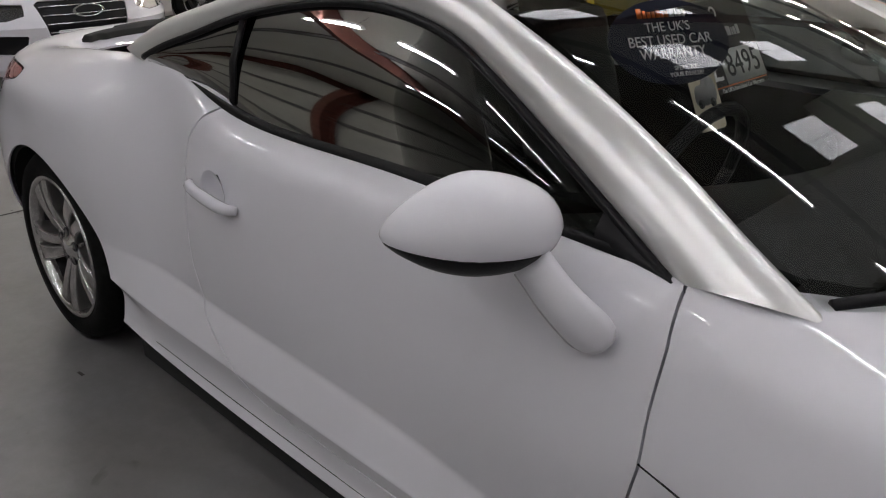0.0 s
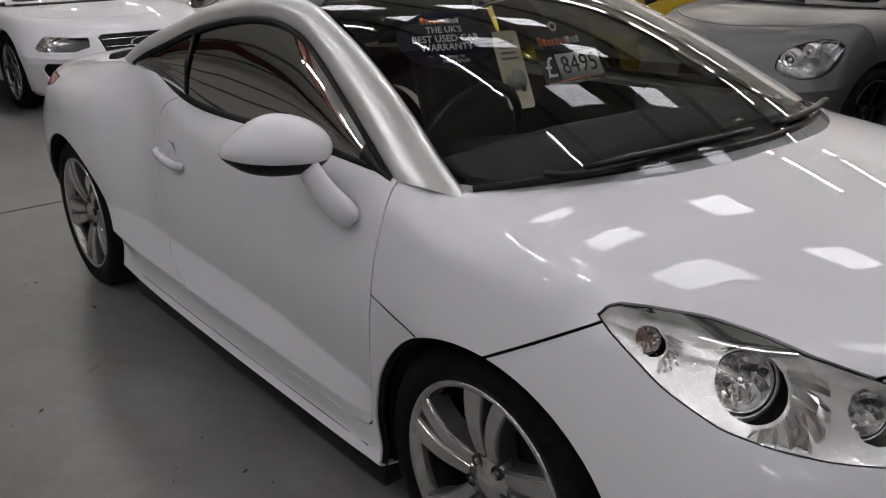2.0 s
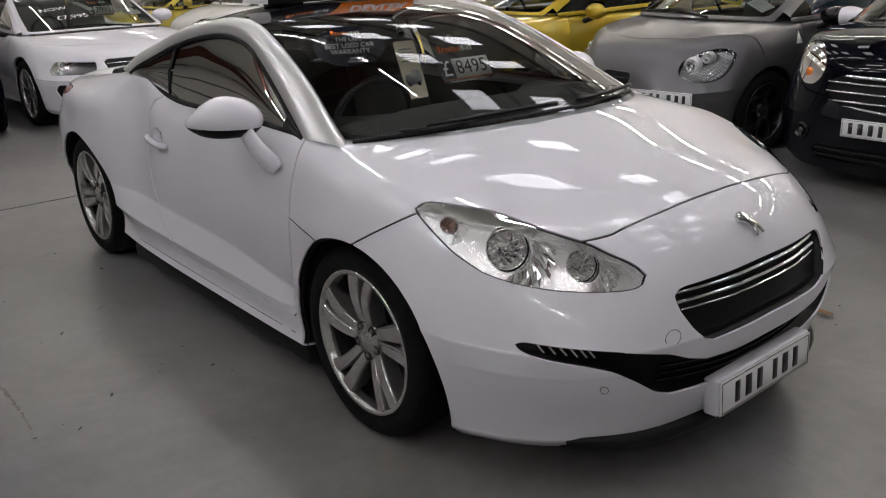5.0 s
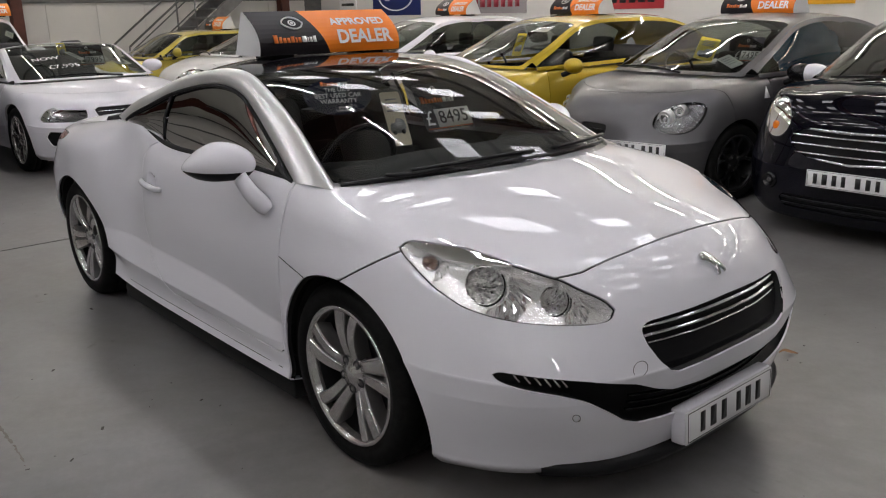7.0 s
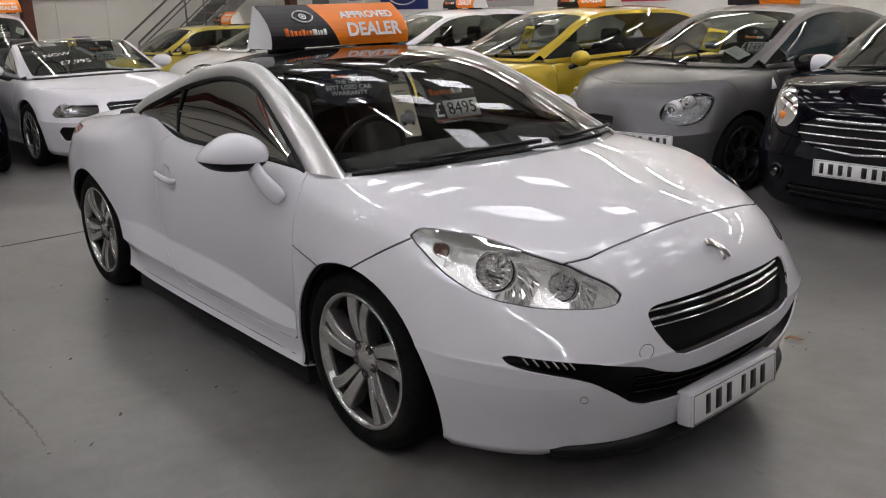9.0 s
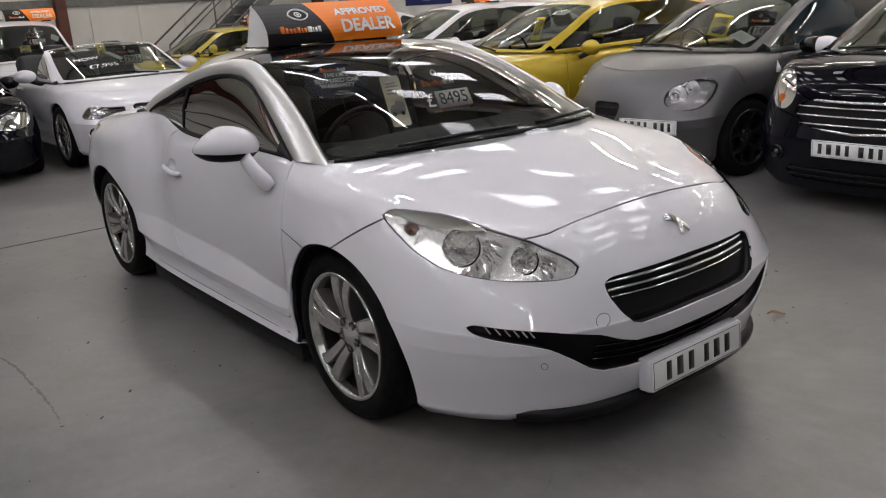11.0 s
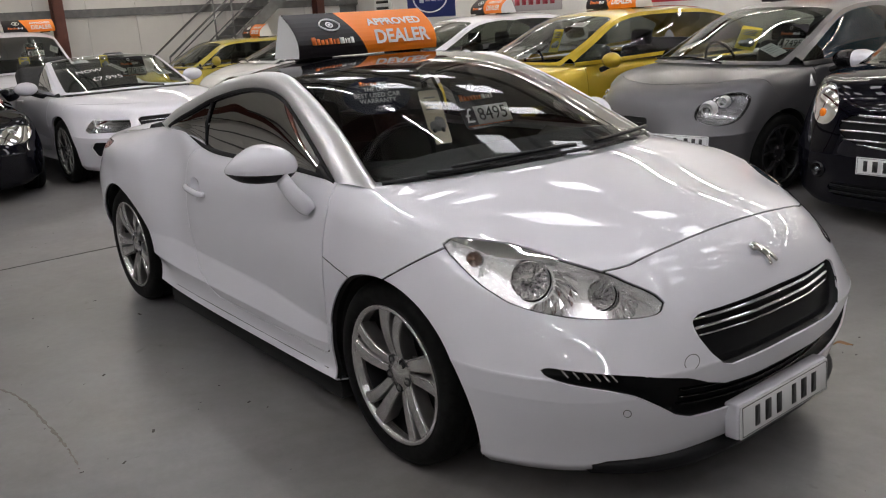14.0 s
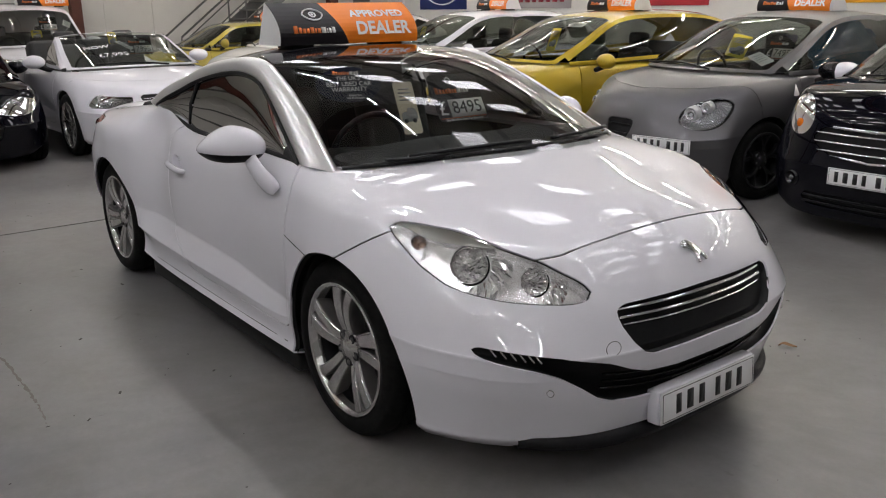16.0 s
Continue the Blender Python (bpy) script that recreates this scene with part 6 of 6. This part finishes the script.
def hatch_spec(**k):
    """A small hatchback: upright, short nose, body-coloured roof."""
    s = dict(
        name="hatchback_car", wb=2.5, wide=.86, tyre=.31, rim=.215,
        xs=[(-3.4, -3.05), (-2.612, -2.5), (-.35, -.42), (0, 0), (.4, .36), (.955, .80)],
        zs=[(0, 0), (.2, .2), (.45, .46), (.72, .74), (.90, .93), (1.03, 1.02)],
        lamp=rounded([(.30, .80), (.42, .845), (.60, .76), (.68, .67), (.62, .64), (.46, .68), (.34, .75)]),
        cups=[(.50, .60, .735, .055, 0)],
        mouths=[([(0, .50), (.35, .50), (.45, .47), (.40, .32), (0, .30)], 2, PLASTIC, "lower_grille"), ([(0, .66), (.3, .66), (.33, .63), (0, .62)], 1, CHROME, "upper_grille")],
        door=[(-.40, .96), (-.40, .35), (-.5, .27), (-1.5, .27), (-1.62, .5), (-1.6, .98)], handle=(-1.4, .82),
        edge=[(-.16, .72, .98), (-.55, .68, 1.17), (-1.0, .60, 1.385), (-1.7, .58, 1.43), (-2.4, .57, 1.38), (-2.85, .60, 1.18), (-3.0, .62, 1.0)],
        mid=[(.12, 0, 1.0), (-.35, 0, 1.20), (-.90, 0, 1.425), (-1.7, 0, 1.475), (-2.5, 0, 1.42), (-2.95, 0, 1.2), (-3.05, 0, 1.0)],
        screen=(.12, 1.95), belt=[(-.28, .79, .965), (-1.0, .78, .98), (-1.8, .765, 1.01), (-2.5, .73, 1.06), (-2.85, .68, 1.10)], posts=(-1.62,),
        mirror=(-.62, .93, 1.0), seats=(-1.15, .80), plate=(.815, 0, .40, 0),
    )
    s.update(k)
    return s


# grey hatchback with an off-centre plate
mito = other_car(facing(-2.08, 3.86, -98), hatch_spec(
    name="grey_hatchback", label="satin grey small hatchback with dark wheels by the wall", paint=GREY_PAINT, group="parked cars",
    wheel_paint=DARK_ALLOY, wb=2.51, wide=.87, tyre=.315, rim=.225, dark=False, pillar=GREY_PAINT,
    lamp=rounded([(.315, .785), (.365, .82), (.49, .79), (.61, .715), (.65, .625), (.59, .585), (.47, .605), (.37, .69)]), cups=[(.51, .58, .695, .05, 0), (.41, .65, .75, .035, 0)],
    mouths=[([(0, .63), (.13, .63), (.16, .61), (.14, .53), (.05, .40), (0, .39)], 3, PLASTIC, "shield_grille"), ([(.25, .33), (.55, .34), (.6, .30), (.55, .24), (.25, .23)], 1, PLASTIC, "lower_grille")],
    edge=[(-.16, .72, .98), (-.55, .68, 1.17), (-1.0, .60, 1.375), (-1.6, .58, 1.415), (-2.15, .56, 1.345), (-2.55, .57, 1.20), (-2.8, .60, 1.02)],
    mid=[(.12, 0, 1.0), (-.35, 0, 1.20), (-.90, 0, 1.42), (-1.6, 0, 1.46), (-2.2, 0, 1.39), (-2.68, 0, 1.21), (-2.9, 0, 1.0)],
    belt=[(-.28, .79, .965), (-1.0, .78, .98), (-1.7, .765, 1.01), (-2.2, .74, 1.06), (-2.5, .70, 1.10)],
    mirror_paint=GLOSS_BLACK, plate=(.765, .48, .465, .26), bowl=LAMP_GREY))
# gold hatchback
fiesta = other_car(facing(-4.2, 3.55, -99), hatch_spec(name="gold_hatchback", label="metallic gold hatchback parked in a row", paint=GOLD_PAINT, group="parked cars", dark=True, spokes="fork"))
# white hatchback further along
astra = other_car(facing(-7.0, 4.1, -100), hatch_spec(name="white_hatchback", label="white hatchback parked in a row", paint=WHITE_PAINT, group="parked cars", posts=(-1.5, -2.3)))
# cream-white car whose bonnet shows
whitecar = other_car(facing(-9.4, 3.25, -100), hatch_spec(name="pale_hatchback", label="off-white hatchback parked in a row", paint=CREAM_PAINT, group="parked cars", posts=(-1.5, -2.3)))
# old yellow hatchback
panda = other_car(facing(-11.65, 2.78, -95), hatch_spec(name="yellow_hatchback", label="old pale yellow hatchback by the stairs", paint=YELLOW_PAINT, group="parked cars", posts=(-1.3, -2.1),
    edge=[(-.30, .72, .90), (-.60, .66, 1.08), (-.90, .60, 1.25), (-1.7, .59, 1.285), (-2.5, .58, 1.27), (-2.95, .60, 1.13), (-3.0, .62, .92)],
    mid=[(-.05, 0, .92), (-.40, 0, 1.10), (-.80, 0, 1.28), (-1.7, 0, 1.32), (-2.6, 0, 1.30), (-3.0, 0, 1.14), (-3.05, 0, .92)],
    belt=[(-.42, .79, .89), (-1.0, .78, .90), (-1.8, .765, .91), (-2.5, .74, .92), (-2.85, .70, .93)], zs=[(0, 0), (.2, .2), (.45, .42), (.72, .66), (.90, .84), (1.03, .93)], lamp=[(.40, .60), (.40, .70), (.66, .69), (.68, .60)], cups=[(.5, .6, .65, .04, 0)]))
# black mini
mini = other_car(facing(-.03, 3.72, -90), hatch_spec(
    name="black_mini", label="glossy black small hatchback with bright grille bars", paint=BLACK_PAINT, group="parked cars", tyre=.31, rim=.21, wb=2.47, wide=.84, roof=GLOSS_BLACK, pillar=GLOSS_BLACK,
    xs=[(-3.4, -3.0), (-2.612, -2.47), (-.35, -.42), (0, 0), (.4, .44), (.955, .72)], zs=[(0, 0), (.2, .2), (.45, .42), (.72, .78), (.80, .91), (.90, .98), (1.03, 1.03)],
    bowl=LAMP_GREY, fogs=[(.665, .57, .37, .042)], lamp_plane="yz", lamp=rounded([(.47, .78), (.52, .68), (.63, .67), (.71, .76), (.70, .88), (.62, .93), (.53, .90)]), cups=[(.50, .60, .83, .065, 0)], indicators=[(.60, .735, .034)],
    mouths=[([(0, .74), (.36, .74), (.45, .69), (.41, .61), (.30, .56), (0, .55)], 3, CHROME, "grille"), ([(0, .30), (.45, .30), (.5, .26), (.45, .21), (0, .2)], 2, PLASTIC, "lower_grille")], bar_size=.011,
    mirror_paint=WHITE_PAINT, plate=(.755, 0, .44, 0)))
rim_pts = [(0, .745), (.2, .745), (.36, .742), (.455, .692), (.415, .608), (.30, .555), (0, .545)]
loop = [(y, z) for y, z in rim_pts] + [(-y, z) for y, z in rim_pts[::-1][1:]]
part("grille_frame", tube([(.735 - .16 * (abs(y) / .46) ** 2 + .02 * (z - .65) * -4, y, z) for y, z in loop], .010, 6), CHROME, mini, "bright frame round the grille")
# white open-top
audi = other_car(facing(-7.32, .88, 2), hatch_spec(
    name="white_convertible", label="white open-top two-door with its roof folded down", paint=WHITE_PAINT, group="parked cars", tyre=.335, rim=.245, wb=2.75, wide=.92,
    xs=[(-3.4, -3.75), (-2.612, -2.75), (-.35, -.5), (0, 0), (.955, .90)], zs=[(0, 0), (.2, .2), (.45, .46), (.72, .68), (.90, .83), (1.03, .94)],
    lamp=[(.50, .555), (.51, .672), (.80, .655), (.84, .622), (.77, .55)], lamp_in=.42, cups=[(.56, .69, .63, .04, 0)], bowl=LAMP_GREY,
    mouths=[([(0, .68), (.33, .68), (.36, .66), (.31, .45), (.24, .30), (0, .29)], 6, CHROME, "grille"), ([(.45, .44), (.78, .46), (.80, .40), (.76, .31), (.48, .30)], 2, PLASTIC, "side_intake")], bar_size=.006, fogs=[(.66, .66, .38, .05)],
    door=[(-.45, .96), (-.45, .4), (-.55, .3), (-1.75, .3), (-1.85, .5), (-1.8, .98)], handle=(-1.6, .80),
    edge=[(-.30, .76, .90), (-.62, .72, 1.05), (-.96, .66, 1.215), (-1.04, .65, 1.235)], mid=[(.0, 0, .92), (-.45, 0, 1.10), (-.88, 0, 1.26), (-1.0, 0, 1.28)],
    screen=(.10, 2.75), belt=[(-.35, .80, .90), (-.6, .80, .905), (-.85, .795, .91), (-1.0, .79, .92)], posts=(), tail_pillar=-.1, seats=(-1.30, .84), plate=(.93, 0, .42, 0), mirror=(-.75, .98, .98)))
part("badge", moved(merged(*[lathe([(.040, -.004), (.044, .003), (.048, -.004)], 24, "x") for k in range(1)]), Matrix.Translation((.905, 0, .60)) @ Matrix.Diagonal((1, 2.6, 1, 1))), CHROME, audi, "chrome nose badge")
# black saloon nose
bmw = other_car(facing(-7.35, -1.17, -3), hatch_spec(
    name="black_saloon", label="glossy black car with its nose in view", paint=BLACK_PAINT, group="parked cars", wide=.90, tyre=.325, rim=.235, wb=2.7,
    xs=[(-3.4, -3.5), (-2.612, -2.7), (-.35, -.45), (0, 0), (.955, .80)], fogs=[(.62, .62, .36, .04)],
    zs=[(0, 0), (.2, .2), (.45, .42), (.72, .63), (.90, .78), (1.03, .88)], lamp=rounded([(.30, .66), (.42, .70), (.60, .65), (.70, .58), (.64, .54), (.46, .57), (.34, .62)]), cups=[(.50, .60, .62, .045, 0)],
    edge=[(-.30, .72, .84), (-.75, .68, 1.05), (-1.25, .60, 1.27), (-1.9, .58, 1.32), (-2.6, .57, 1.26), (-3.1, .60, 1.05), (-3.3, .62, .86)], mid=[(-.02, 0, .86), (-.55, 0, 1.08), (-1.15, 0, 1.31), (-1.9, 0, 1.36), (-2.7, 0, 1.30), (-3.2, 0, 1.06), (-3.35, 0, .86)],
    belt=[(-.42, .79, .83), (-1.0, .78, .85), (-1.8, .765, .88), (-2.5, .73, .92), (-2.95, .68, .95)], mirror=(-1.3, .90, .90)))
# white tall car
van = other_car(facing(-12.1, .90, 0), hatch_spec(
    name="white_van", label="white tall car-based van with notices in its windscreen", paint=WHITE_PAINT, group="parked cars",
    zs=[(0, 0), (.2, .2), (.45, .48), (.72, .76), (.90, .94), (1.03, 1.02)],
    edge=[(-.16, .74, .98), (-.55, .71, 1.20), (-.95, .66, 1.50), (-1.7, .65, 1.60), (-2.4, .64, 1.60), (-2.9, .66, 1.45), (-3.0, .66, 1.0)],
    mid=[(.12, 0, 1.0), (-.35, 0, 1.26), (-.85, 0, 1.56), (-1.7, 0, 1.66), (-2.5, 0, 1.66), (-2.98, 0, 1.5), (-3.05, 0, 1.0)],
    belt=[(-.28, .79, .965), (-1.0, .78, .98), (-1.8, .765, 1.0), (-2.5, .74, 1.03), (-2.85, .70, 1.05)], mirror=(-.62, .93, 1.05), seats=(-1.2, .85), plate=(.815, 0, .42, 0)))
roof_sign(Matrix.Translation((-1.37, -.03, 1.362)))
for c, x, y, z in ((mito, -1.42, -.08, 1.455), (fiesta, -1.5, 0, 1.472), (astra, -1.6, 0, 1.485), (panda, -1.7, 0, 1.325), (mini, -1.75, 0, 1.485), (van, -1.3, .35, 1.615)):
    roof_sign(c.matrix_basis @ Matrix.Translation((x, y, z)))

# ---- cards and papers in the other cars' windscreens ----
def on_screen(car, y, row, inside=.025):
    """A pose that lies along a car's windscreen, its own x to the car's left and z outwards."""
    s = CAR_SPECS[car.name]
    E, C = np.array(s["edge"], float), np.array(s["mid"], float)

    def at(y, row):
        e = [np.interp(row, np.arange(len(E)), E[:, q]) for q in range(3)]
        c = [np.interp(row, np.arange(len(C)), C[:, q]) for q in range(3)]
        k = 1 - min(1.0, abs(y) / e[1]) ** 2.6
        return Vector((e[0] + (c[0] - e[0]) * k, y, e[2] + (c[2] - e[2]) * k))
    p, up, left = at(y, row), at(y, row + .1) - at(y, row - .1), at(y + .03, row) - at(y - .03, row)
    left.normalize()
    out = left.cross(up).normalized()
    up = out.cross(left)
    p = p - out * inside
    m = Matrix((left, up, out)).transposed().to_4x4()
    m.translation = p
    return car.matrix_basis @ m


def hung(car, y, row, back=.17, lean=22):
    """A pose for a card that stands upright behind a car's windscreen and faces ahead."""
    p = (car.matrix_basis.inverted() @ on_screen(car, y, row, 0.0)).translation
    return car.matrix_basis @ upright(p.x - back, p.y, p.z, 0, lean)


def paper(car, y, row, w=.15, h=.21, turn=0.0, inside=.03):
    p = flat_card("paper_sheet", on_screen(car, y, row, inside) @ Matrix.Rotation(radians(turn), 4, "Z"), w, h, PAPER, corner=.002)
    for k in range(4):
        part("print_bar", box(w * .7, .006, .0006, at=(0, h * (.3 - .16 * k), .0016)), GREY_INK, p)
    return tagged(p, "white printed paper sheet behind a windscreen", "paper", "paper sheets")


price_card(hung(mito, .46, .90), "7495", .27)
hang_tag(hung(mito, .12, .86, .14) @ Matrix.Rotation(radians(-8), 4, "Z"), .22, .2, YELLOW_CARD)
paper(mito, .50, .62, .12, .2, 50)
paper(mito, -.42, .75, .12, .2, -40)
hang_tag(hung(fiesta, .20, .95), .15, .24, YELLOW_CARD)
paper(fiesta, .25, 1.72, .2, .1)
paper(fiesta, -.35, .9, .12, .2, -30)
paper(fiesta, .18, .45, .16, .1, 20)
hang_tag(hung(astra, -.1, .9), .13, .2, YELLOW_CARD)
paper(astra, .3, .7, .15, .1, 10)
price_card(hung(audi, .24, 1.2, .2), "7995", .30)
paper(audi, .50, 1.0, .22, .15, 5)
paper(audi, .02, 1.4, .07, .26, 20)
hang_tag(hung(audi, -.02, 1.7), .1, .14, YELLOW_CARD)
price_card(hung(van, .25, 1.25), "5495", .28)
paper(van, .55, 1.4, .12, .2, -35)
tag = hang_tag(hung(van, .0, .7), .16, .12, YELLOW_CARD)
paper(bmw, .2, .8, .2, .14, 8)
for text, y, row, size in (("NOW", -.34, 1.15, .11), ("\u00a37,995", -.22, .68, .125)):
    words(text, size, WHITE_INK, audi.matrix_basis.inverted() @ on_screen(audi, y, row, -.006) @ Matrix.Rotation(radians(4), 4, "Z"), audi, "windscreen_writing", .0003)


def folded_cover():
    """A blue cover heaped on the back seat."""
    bm = bmesh.new()
    bmesh.ops.create_uvsphere(bm, u_segments=24, v_segments=14, radius=1.0)
    for v in bm.verts:
        x, y, z = v.co
        f = 1 + .10 * math.sin(5 * x + 2 * y) + .07 * math.sin(9 * z + 4 * x)
        v.co = (.36 * x * f, .20 * y * f, .24 * z * f)
    ob = part("blue_cover", bm, BLUE_CLOTH, None)
    ob.matrix_basis = mito.matrix_basis @ Matrix.Translation((-1.38, .46, 1.13))
    return tagged(ob, "bright blue cover heaped on a rear seat", "cover")


folded_cover()
part("wing_badge", prism([(-.035, -.045), (.035, -.045), (.0, .05)], .003, Matrix.Translation((-.28, .868, .86)) @ Matrix.Rotation(radians(-75), 4, "X") @ Matrix.Rotation(math.pi, 4, "Z")), WHITE_INK, mito, "white triangular wing badge")
part("aerial", tube([(-1.2, 0, 1.45), (-1.55, 0, 1.66)], [.006, .002], 6), PLASTIC, fiesta, "thin black roof aerial")
